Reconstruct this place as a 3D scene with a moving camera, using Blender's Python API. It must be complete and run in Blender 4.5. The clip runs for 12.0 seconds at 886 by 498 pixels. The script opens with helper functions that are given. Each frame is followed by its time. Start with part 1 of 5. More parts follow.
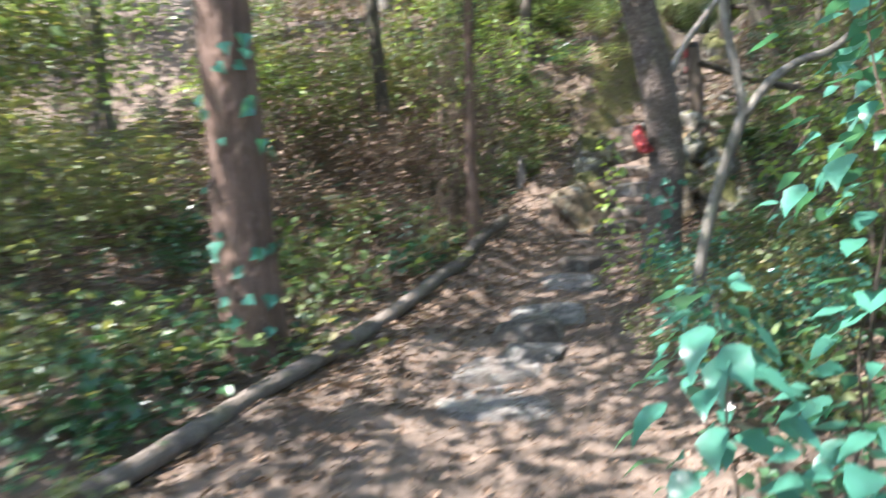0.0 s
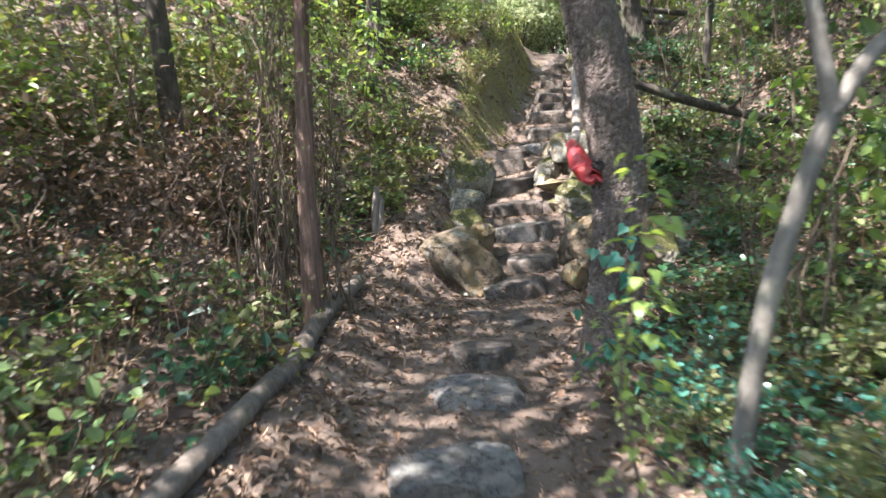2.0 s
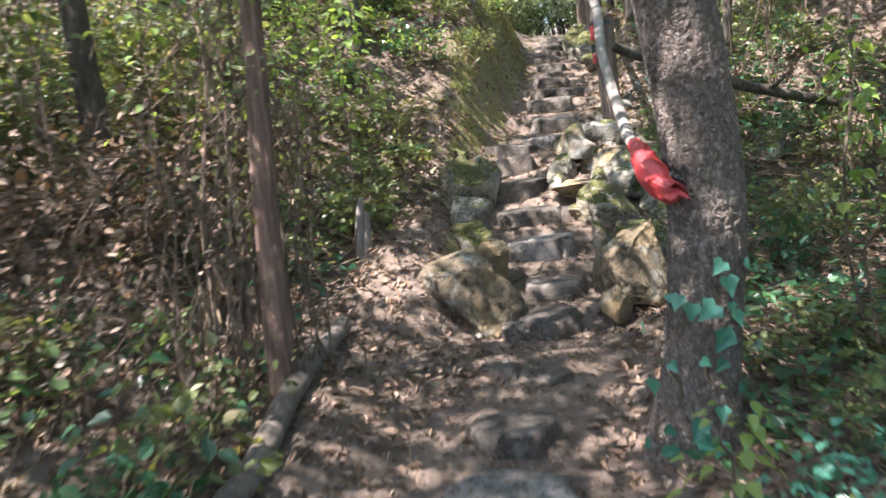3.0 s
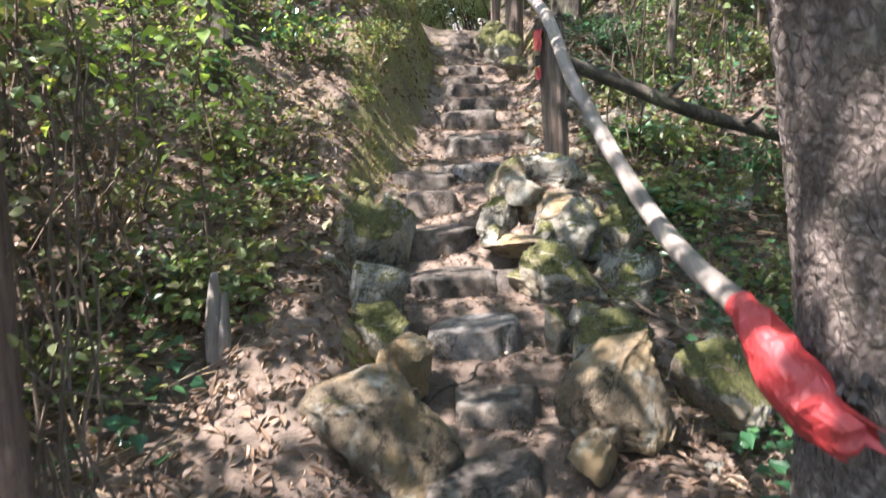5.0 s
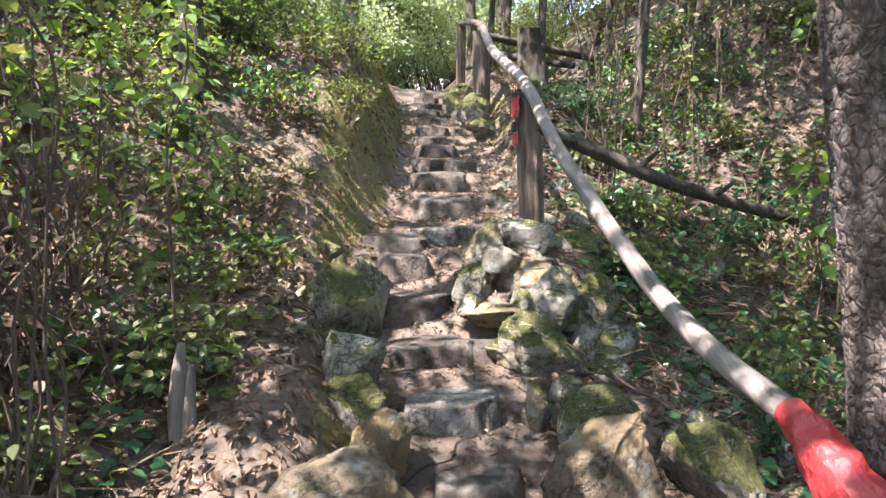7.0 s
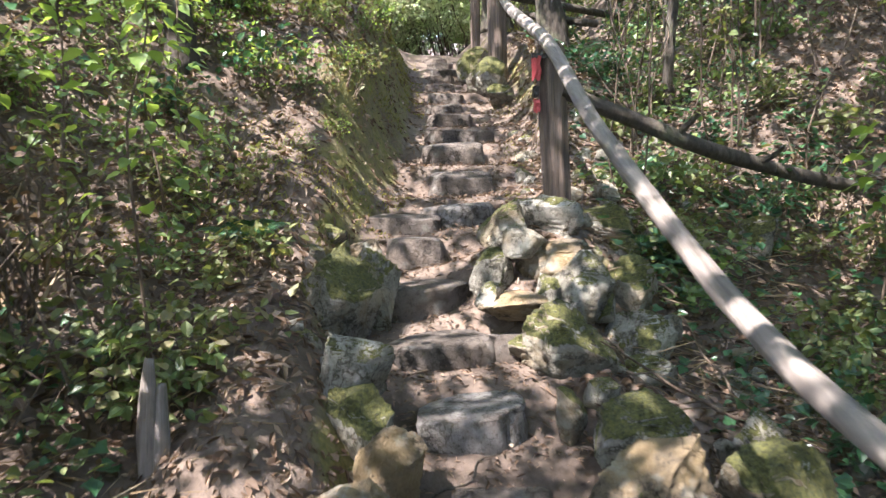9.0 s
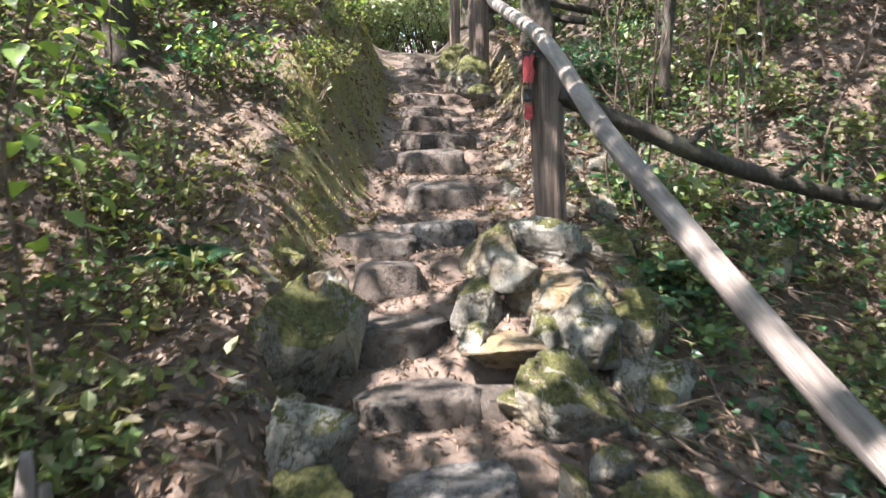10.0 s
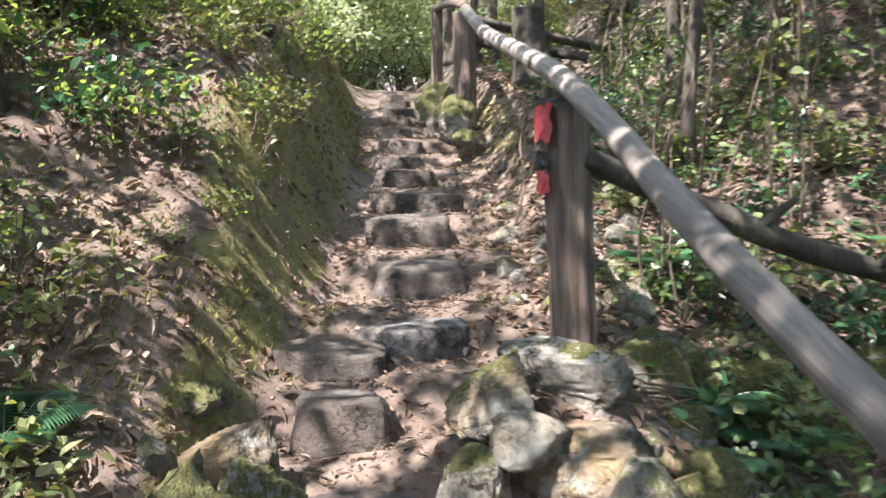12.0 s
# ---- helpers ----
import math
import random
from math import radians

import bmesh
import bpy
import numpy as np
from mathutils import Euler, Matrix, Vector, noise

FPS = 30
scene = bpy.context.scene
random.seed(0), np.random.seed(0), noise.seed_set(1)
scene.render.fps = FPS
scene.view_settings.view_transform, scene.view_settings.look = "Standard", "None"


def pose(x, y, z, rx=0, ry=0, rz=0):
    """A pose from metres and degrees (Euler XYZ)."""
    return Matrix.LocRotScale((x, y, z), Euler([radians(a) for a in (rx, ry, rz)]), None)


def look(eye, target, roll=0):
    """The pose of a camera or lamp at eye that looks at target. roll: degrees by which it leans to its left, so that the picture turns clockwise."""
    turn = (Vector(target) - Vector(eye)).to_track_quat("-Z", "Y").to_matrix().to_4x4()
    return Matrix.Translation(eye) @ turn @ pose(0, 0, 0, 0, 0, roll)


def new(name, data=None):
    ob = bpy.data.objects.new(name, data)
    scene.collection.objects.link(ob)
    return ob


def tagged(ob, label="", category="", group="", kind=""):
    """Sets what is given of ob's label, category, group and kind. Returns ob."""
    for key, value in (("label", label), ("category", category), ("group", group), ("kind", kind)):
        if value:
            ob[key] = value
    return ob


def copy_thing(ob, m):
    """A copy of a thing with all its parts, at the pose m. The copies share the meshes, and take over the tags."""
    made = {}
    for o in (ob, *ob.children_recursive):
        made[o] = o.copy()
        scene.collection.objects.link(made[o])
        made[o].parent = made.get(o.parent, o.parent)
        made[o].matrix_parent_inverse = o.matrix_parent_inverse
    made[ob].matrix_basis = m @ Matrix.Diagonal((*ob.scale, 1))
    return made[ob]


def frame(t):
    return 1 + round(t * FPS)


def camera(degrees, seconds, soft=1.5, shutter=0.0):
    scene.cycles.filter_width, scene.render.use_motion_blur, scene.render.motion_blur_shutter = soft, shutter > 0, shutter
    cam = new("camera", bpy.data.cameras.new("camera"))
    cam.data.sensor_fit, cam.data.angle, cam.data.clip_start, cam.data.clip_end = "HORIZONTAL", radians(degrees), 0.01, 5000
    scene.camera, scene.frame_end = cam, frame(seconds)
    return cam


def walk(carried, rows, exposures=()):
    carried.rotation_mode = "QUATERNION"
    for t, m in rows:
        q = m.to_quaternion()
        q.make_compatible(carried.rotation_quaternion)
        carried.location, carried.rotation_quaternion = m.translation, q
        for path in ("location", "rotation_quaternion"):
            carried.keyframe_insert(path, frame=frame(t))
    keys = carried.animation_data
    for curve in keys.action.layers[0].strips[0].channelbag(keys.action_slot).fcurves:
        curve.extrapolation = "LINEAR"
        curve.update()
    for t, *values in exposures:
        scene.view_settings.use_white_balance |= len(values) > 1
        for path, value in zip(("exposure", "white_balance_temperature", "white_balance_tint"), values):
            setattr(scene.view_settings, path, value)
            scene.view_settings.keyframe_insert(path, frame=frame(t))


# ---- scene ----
cam = camera(61.0, 12.0, soft=1.4, shutter=0.7)
PATH = [
    (0.0, (0.016, -0.004, 1.543), (-0.016, 1.969, 1.221), -3.7),
    (0.5, (0.061, 0.602, 1.487), (0.228, 2.578, 1.224), -1.9),
    (1.0, (0.033, 1.250, 1.473), (0.183, 3.229, 1.218), -2.1),
    (1.5, (0.013, 1.901, 1.453), (0.312, 3.862, 1.199), -2.3),
    (2.0, (0.057, 2.536, 1.448), (0.470, 4.474, 1.178), -2.9),
    (2.5, (0.060, 3.188, 1.499), (0.481, 5.121, 1.204), -3.3),
    (2.7, (0.111, 3.403, 1.501), (0.537, 5.335, 1.206), -3.9),
    (4.3, (0.413, 4.949, 1.711), (1.070, 6.800, 1.332), -4.9),
    (4.5, (0.463, 5.088, 1.714), (1.165, 6.920, 1.326), -3.2),
    (5.0, (0.541, 5.242, 1.796), (1.280, 7.066, 1.443), -1.4),
    (5.5, (0.556, 5.305, 1.832), (1.342, 7.124, 1.557), -0.3),
    (6.0, (0.554, 5.351, 1.852), (1.381, 7.159, 1.640), 0.2),
    (6.5, (0.514, 5.394, 1.850), (1.358, 7.196, 1.658), 0.5),
    (7.0, (0.477, 5.429, 1.844), (1.341, 7.220, 1.634), 0.4),
    (7.5, (0.566, 5.457, 1.833), (1.419, 7.250, 1.587), 0.1),
    (7.7, (0.599, 5.462, 1.850), (1.419, 7.267, 1.589), -0.1),
    (9.3, (0.753, 6.038, 1.886), (1.577, 7.833, 1.575), -1.4),
    (9.5, (0.793, 6.158, 1.918), (1.652, 7.935, 1.594), -0.8),
    (10.0, (0.967, 6.421, 1.932), (1.834, 8.198, 1.633), -0.6),
    (10.5, (1.052, 6.717, 1.939), (1.913, 8.503, 1.681), -1.0),
    (11.0, (1.212, 7.024, 1.977), (2.150, 8.776, 1.751), -1.6),
    (11.5, (1.383, 7.281, 2.076), (2.353, 9.018, 1.877), -0.9),
    (12.0, (1.503, 7.480, 2.097), (2.418, 9.245, 1.885), -0.5),
]
walk(cam, [(t, look(eye, target, roll)) for t, eye, target, roll in PATH], exposures=[(0.0, 3.1, 6000, 14), (1.5, 3.15, 6050, 17), (7.5, 3.13, 6050, 18), (12.0, 3.05, 6050, 18)])

# ---- world, sun ----
SUN_ELEV, SUN_AZ = 57.0, -108.0      # degrees above the horizon; from +y towards +x
world = bpy.data.worlds.new("world")
scene.world = world
world.use_nodes = True
sky = world.node_tree.nodes.new("ShaderNodeTexSky")
sky.sky_type = "NISHITA"
sky.sun_disc = False
sky.sun_elevation, sky.sun_rotation = radians(SUN_ELEV), radians(SUN_AZ)
world.node_tree.nodes["Background"].inputs["Strength"].default_value = 0.135
world.node_tree.links.new(sky.outputs[0], world.node_tree.nodes["Background"].inputs["Color"])
sun_data = bpy.data.lights.new("sun", "SUN")
sun_data.energy, sun_data.angle, sun_data.color = 3.6, radians(0.53), (1.0, 0.93, 0.82)
sun = new("sun", sun_data)
_az, _el = radians(SUN_AZ), radians(SUN_ELEV)
SUN_DIR = Vector((math.sin(_az) * math.cos(_el), math.cos(_az) * math.cos(_el), math.sin(_el)))
sun.matrix_world = look(SUN_DIR * 40, (0, 0, 0))


# ---- materials ----
def material(name, rough=0.8):
    m = bpy.data.materials.new(name)
    m.use_nodes = True
    nt = m.node_tree
    b = nt.nodes["Principled BSDF"]
    b.inputs["Roughness"].default_value = rough
    return m, nt, b


def coords(nt, scale=(1, 1, 1), local=False):
    mp = nt.nodes.new("ShaderNodeMapping")
    mp.inputs["Scale"].default_value = scale
    if local:
        src = nt.nodes.new("ShaderNodeTexCoord").outputs["Object"]
    else:
        src = nt.nodes.new("ShaderNodeNewGeometry").outputs["Position"]
    nt.links.new(src, mp.inputs["Vector"])
    return mp.outputs[0]


def tex(nt, vec, scale, detail=6.0, rough=0.6):
    n = nt.nodes.new("ShaderNodeTexNoise")
    n.inputs["Scale"].default_value, n.inputs["Detail"].default_value, n.inputs["Roughness"].default_value = scale, detail, rough
    nt.links.new(vec, n.inputs["Vector"])
    return n.outputs["Fac"]


def ramp(nt, fac, *stops):
    r = nt.nodes.new("ShaderNodeValToRGB")
    els = r.color_ramp.elements
    while len(els) < len(stops):
        els.new(0.5)
    for e, (p, c) in zip(els, stops):
        e.position, e.color = p, (*c, 1) if len(c) == 3 else c
    nt.links.new(fac, r.inputs["Fac"])
    return r.outputs["Color"]


def mix(nt, fac, a, b, mode="MIX"):
    n = nt.nodes.new("ShaderNodeMix")
    n.data_type, n.blend_type = "RGBA", mode
    for sock, v in ((n.inputs[0], fac), (n.inputs[6], a), (n.inputs[7], b)):
        if isinstance(v, (int, float)):
            sock.default_value = v
        elif isinstance(v, tuple):
            sock.default_value = (*v, 1)
        else:
            nt.links.new(v, sock)
    return n.outputs[2]


def math_node(nt, op, a, b):
    n = nt.nodes.new("ShaderNodeMath")
    n.operation = op
    n.use_clamp = True
    for sock, v in zip(n.inputs, (a, b)):
        if isinstance(v, (int, float)):
            sock.default_value = v
        else:
            nt.links.new(v, sock)
    return n.outputs[0]


def bump(nt, b, height, strength=0.4, dist=0.02):
    n = nt.nodes.new("ShaderNodeBump")
    n.inputs["Strength"].default_value, n.inputs["Distance"].default_value = strength, dist
    nt.links.new(height, n.inputs["Height"])
    nt.links.new(n.outputs[0], b.inputs["Normal"])


def up_facing(nt):
    g = nt.nodes.new("ShaderNodeNewGeometry")
    s = nt.nodes.new("ShaderNodeSeparateXYZ")
    nt.links.new(g.outputs["Normal"], s.inputs[0])
    return s.outputs["Z"]


def earth_material():
    m, nt, b = material("earth", 0.95)
    v = coords(nt)
    big, fine = tex(nt, v, 1.3, 5), tex(nt, v, 26, 8, 0.7)
    c1 = ramp(nt, big, (0.3, (0.075, 0.054, 0.041)), (0.55, (0.135, 0.1, 0.077)), (0.75, (0.2, 0.157, 0.128)))
    c2 = ramp(nt, fine, (0.3, (0.45, 0.42, 0.4)), (0.6, (1, 1, 1)), (0.8, (1.3, 1.22, 1.12)))
    soil = mix(nt, 0.75, c1, c2, "MULTIPLY")
    steep = ramp(nt, up_facing(nt), (0.55, (1, 1, 1)), (0.86, (0, 0, 0)))
    mask = ramp(nt, math_node(nt, "MULTIPLY", steep, tex(nt, v, 2.4, 8, 0.75)), (0.34, (0, 0, 0)), (0.54, (1, 1, 1)))
    green = ramp(nt, tex(nt, v, 30, 6), (0.3, (0.08, 0.078, 0.022)), (0.7, (0.21, 0.18, 0.06)))
    nt.links.new(mix(nt, mask, soil, green), b.inputs["Base Color"])
    bump(nt, b, mix(nt, 0.5, fine, tex(nt, v, 7, 6)), 0.8, 0.04)
    return m


def stone_material(name, dark, light, moss, stain=(0.34, 0.24, 0.12), warm=0.35, lichen=0.5):
    m, nt, b = material(name, 0.85)
    v = coords(nt)
    base = ramp(nt, tex(nt, v, 5.5, 8, 0.65), (0.32, dark), (0.66, light))
    speck = ramp(nt, tex(nt, v, 90, 6, 0.75), (0.34, (0.4, 0.38, 0.35)), (0.66, (1.4, 1.37, 1.32)))
    base = mix(nt, 0.35, base, speck, "MULTIPLY")
    pit = ramp(nt, tex(nt, v, 24, 10, 0.8), (0.4, (0.16, 0.14, 0.11)), (0.5, (1, 1, 1)))
    base = mix(nt, 0.75, base, pit, "MULTIPLY")
    # hairline cracks: where a noise crosses its middle value
    n = nt.nodes.new("ShaderNodeMath")
    n.operation = "SUBTRACT"
    n.inputs[1].default_value = 0.5
    nt.links.new(tex(nt, v, 4.2, 7, 0.6), n.inputs[0])
    ab = nt.nodes.new("ShaderNodeMath")
    ab.operation = "ABSOLUTE"
    nt.links.new(n.outputs[0], ab.inputs[0])
    crack = ramp(nt, ab.outputs[0], (0.004, (0.3, 0.27, 0.23)), (0.02, (1, 1, 1)))
    base = mix(nt, 0.8, base, crack, "MULTIPLY")
    st = ramp(nt, tex(nt, v, 3.1, 5), (0.5, (0, 0, 0)), (0.6, (warm, warm, warm)))
    base = mix(nt, st, base, stain)
    spots = ramp(nt, tex(nt, v, 8, 4, 0.5), (0.58, (0, 0, 0)), (0.7, (lichen, lichen, lichen)))
    base = mix(nt, spots, base, (0.46, 0.47, 0.42))
    low, high = 0.8 - 0.42 * moss, 0.92 - 0.4 * moss
    mask = math_node(nt, "MULTIPLY", ramp(nt, up_facing(nt), (0.0, (0.35, 0.35, 0.35)), (0.6, (1, 1, 1))), tex(nt, v, 7, 10, 0.8))
    mk = ramp(nt, mask, (max(0, low - 0.1), (0, 0, 0)), (high - 0.2, (1, 1, 1)))
    mossc = ramp(nt, tex(nt, v, 60, 6, 0.7), (0.34, (0.024, 0.028, 0.008)), (0.66, (0.15, 0.145, 0.035)))
    nt.links.new(mix(nt, mk, base, mossc), b.inputs["Base Color"])
    bump(nt, b, mix(nt, 0.5, mix(nt, 0.45, tex(nt, v, 16, 9, 0.8), tex(nt, v, 80, 6, 0.7)), crack, "MULTIPLY"), 1.0, 0.045)
    return m


def bark_material(name, dark, mid, light, stretch=0.25, lichen=0.0, scale=30, cracks=0):
    m, nt, b = material(name, 0.95)
    v = coords(nt, (1, 1, stretch))
    f = tex(nt, v, scale, 8, 0.7)
    c = ramp(nt, f, (0.3, dark), (0.52, mid), (0.75, light))
    if cracks:
        vo = nt.nodes.new("ShaderNodeTexVoronoi")
        vo.feature = "DISTANCE_TO_EDGE"
        vo.inputs["Scale"].default_value = cracks
        warp = nt.nodes.new("ShaderNodeMix")
        warp.data_type, warp.blend_type = "RGBA", "ADD"
        warp.inputs[0].default_value = 0.06
        nt.links.new(coords(nt, (1, 1, 0.75)), warp.inputs[6])
        nz = nt.nodes.new("ShaderNodeTexNoise")
        nz.inputs["Scale"].default_value, nz.inputs["Detail"].default_value = 18, 5
        nt.links.new(coords(nt), nz.inputs["Vector"])
        nt.links.new(nz.outputs["Color"], warp.inputs[7])
        nt.links.new(warp.outputs[2], vo.inputs["Vector"])
        # dark bark joints, with soft shade painted towards them so plates look domed
        gap = ramp(nt, vo.outputs["Distance"], (0.0, (0.72, 0.69, 0.66)), (0.2, (1, 1, 1)))
        c = mix(nt, 1.0, c, gap, "MULTIPLY")
        f = mix(nt, 0.7, f, gap)
    big = ramp(nt, tex(nt, coords(nt), 2.2, 4), (0.35, (0.65, 0.65, 0.65)), (0.65, (1.2, 1.2, 1.2)))
    c = mix(nt, 0.7, c, big, "MULTIPLY")
    if lichen:
        mk = ramp(nt, tex(nt, coords(nt), 3.5, 6), (0.56, (0, 0, 0)), (0.66, (lichen, lichen, lichen)))
        c = mix(nt, mk, c, (0.16, 0.17, 0.1))
    nt.links.new(c, b.inputs["Base Color"])
    bump(nt, b, f, 0.9, 0.03)
    return m


def wood_material(name, dark, light, stretch):
    """Grain that runs along the object's own z."""
    m, nt, b = material(name, 0.8)
    f = tex(nt, coords(nt, (1, 1, stretch), local=True), 42, 7, 0.7)
    c = ramp(nt, f, (0.32, dark), (0.68, light))
    blot = ramp(nt, tex(nt, coords(nt), 4, 5), (0.35, (0.62, 0.6, 0.58)), (0.65, (1.15, 1.15, 1.12)))
    nt.links.new(mix(nt, 0.8, c, blot, "MULTIPLY"), b.inputs["Base Color"])
    bump(nt, b, f, 0.7, 0.012)
    return m


def leaf_material(name, *greens, rough=0.42, pass_light=0.4, spec=0.5, glow=(1.75, 1.6, 0.85)):
    m, nt, b = material(name, rough)
    b.inputs["Specular IOR Level"].default_value = spec
    g = nt.nodes.new("ShaderNodeNewGeometry")
    o = nt.nodes.new("ShaderNodeObjectInfo")
    r = math_node(nt, "ADD", math_node(nt, "MULTIPLY", g.outputs["Random Per Island"], 0.75), math_node(nt, "MULTIPLY", o.outputs["Random"], 0.25))
    c = ramp(nt, r, *[(i / (len(greens) - 1), col) for i, col in enumerate(greens)])
    nt.links.new(c, b.inputs["Base Color"])
    if pass_light:
        t = nt.nodes.new("ShaderNodeBsdfTranslucent")
        nt.links.new(mix(nt, 1.0, c, glow, "MULTIPLY"), t.inputs["Color"])
        s = nt.nodes.new("ShaderNodeMixShader")
        s.inputs[0].default_value = pass_light
        nt.links.new(b.outputs[0], s.inputs[1])
        nt.links.new(t.outputs[0], s.inputs[2])
        nt.links.new(s.outputs[0], nt.nodes["Material Output"].inputs["Surface"])
    return m


EARTH = earth_material()
STONES = {k: stone_material("stone_moss_%d" % k, (0.12, 0.11, 0.088), (0.36, 0.34, 0.285), k / 10) for k in (0, 3, 5, 7, 10)}
OCHRE = stone_material("ochre_stone", (0.085, 0.066, 0.043), (0.25, 0.195, 0.13), 0.25, warm=0.6)
PALE = stone_material("pale_stone", (0.2, 0.185, 0.155), (0.46, 0.44, 0.385), 0.5, warm=0.15)
STEP = stone_material("worn_step_stone", (0.052, 0.042, 0.035), (0.165, 0.138, 0.117), 0.0, (0.13, 0.092, 0.065), 0.3, 0.2)
SLAB = stone_material("grey_slab_stone", (0.1, 0.093, 0.088), (0.27, 0.255, 0.24), 0.0, (0.24, 0.18, 0.14), 0.4, 0.3)
OAK = bark_material("rough_bark", (0.05, 0.038, 0.031), (0.15, 0.119, 0.103), (0.32, 0.262, 0.236), 0.6, 0.25, 50, 52)
RED_BARK = bark_material("stringy_red_bark", (0.055, 0.034, 0.026), (0.16, 0.1, 0.075), (0.27, 0.18, 0.14), 0.06, 0.0, 40)
SMOOTH = bark_material("smooth_grey_bark", (0.07, 0.062, 0.052), (0.14, 0.127, 0.108), (0.23, 0.21, 0.185), 0.6, 0.4, 14)
LOG_BARK = bark_material("log_bark", (0.055, 0.043, 0.034), (0.14, 0.115, 0.095), (0.26, 0.22, 0.19), 0.5, 0.3, 22)
DARK_BARK = bark_material("dark_bark", (0.022, 0.018, 0.013), (0.065, 0.052, 0.04), (0.13, 0.11, 0.085), 0.3, 0.35, 25)
TWIG = bark_material("dry_twig", (0.05, 0.034, 0.024), (0.12, 0.085, 0.06), (0.22, 0.17, 0.13), 0.4, 0.0, 20)
RAIL = wood_material("peeled_pole", (0.095, 0.079, 0.07), (0.27, 0.232, 0.207), 0.05)
POST = wood_material("weathered_post", (0.035, 0.024, 0.018), (0.2, 0.148, 0.118), 0.045)
LEAF = leaf_material("green_leaf", (0.045, 0.08, 0.034), (0.088, 0.14, 0.05), (0.14, 0.198, 0.072), (0.22, 0.25, 0.11), rough=0.36)
YOUNG = leaf_material("young_leaf", (0.085, 0.15, 0.045), (0.155, 0.235, 0.06), (0.26, 0.32, 0.1), pass_light=0.5, rough=0.36)
DULL = leaf_material("dull_leaf", (0.05, 0.075, 0.03), (0.1, 0.13, 0.045), (0.15, 0.165, 0.07), (0.19, 0.155, 0.09), rough=0.55)
IVY = leaf_material("ivy_leaf", (0.016, 0.05, 0.022), (0.03, 0.085, 0.035), (0.06, 0.13, 0.05), rough=0.3, pass_light=0.25)
BROAD = leaf_material("broad_leaf", (0.025, 0.095, 0.065), (0.045, 0.155, 0.11), (0.08, 0.22, 0.16), rough=0.33, pass_light=0.3)
MOSS = leaf_material("moss_tuft", (0.07, 0.075, 0.018), (0.15, 0.148, 0.036), (0.24, 0.22, 0.065), rough=0.9, pass_light=0.2, spec=0.1)
# sun glare on distant foliage is put into these pale leaf colours
SUN_PAINTED = leaf_material("far_leaf_painted_sunlit", (0.22, 0.3, 0.15), (0.4, 0.46, 0.28), (0.58, 0.58, 0.46), pass_light=0.45, glow=(1.5, 1.5, 1.15))
LITTER = leaf_material("dead_leaf", (0.042, 0.027, 0.019), (0.1, 0.064, 0.042), (0.19, 0.128, 0.09), (0.4, 0.31, 0.245), rough=0.7, pass_light=0.1, spec=0.3)
STRAW = leaf_material("dry_stalk", (0.1, 0.07, 0.04), (0.22, 0.16, 0.1), (0.36, 0.29, 0.2), rough=0.8, pass_light=0.1, spec=0.2)


def plastic(name, col):
    m, nt, b = material(name, 0.48)
    f = tex(nt, coords(nt), 9, 4)
    nt.links.new(ramp(nt, f, (0.3, tuple(c * 0.75 for c in col)), (0.7, col)), b.inputs["Base Color"])
    bump(nt, b, tex(nt, coords(nt), 26, 5), 0.5, 0.02)
    return m


RED = plastic("red_plastic_film", (0.36, 0.036, 0.038))
FADED = plastic("faded_red_film", (0.4, 0.06, 0.065))
BLACK = plastic("black_tape", (0.02, 0.018, 0.018))


# ---- mesh helpers ----
def mesh_object(name, verts, faces, mat, parent=None, label="", smooth=False):
    me = bpy.data.meshes.new(name)
    me.from_pydata([tuple(v) for v in verts], [], faces)
    me.materials.append(mat)
    if smooth:
        me.polygons.foreach_set("use_smooth", [True] * len(me.polygons))
    me.update()
    ob = new(name, me)
    if parent is not None:
        ob.parent = parent
    if label:
        ob["label"] = label
    return ob


def empty(name, label, category, group="", kind="", at=(0, 0, 0)):
    ob = new(name)
    ob.empty_display_size = 0.2
    ob.matrix_basis = Matrix.Translation(at)
    return tagged(ob, label, category, group, kind)


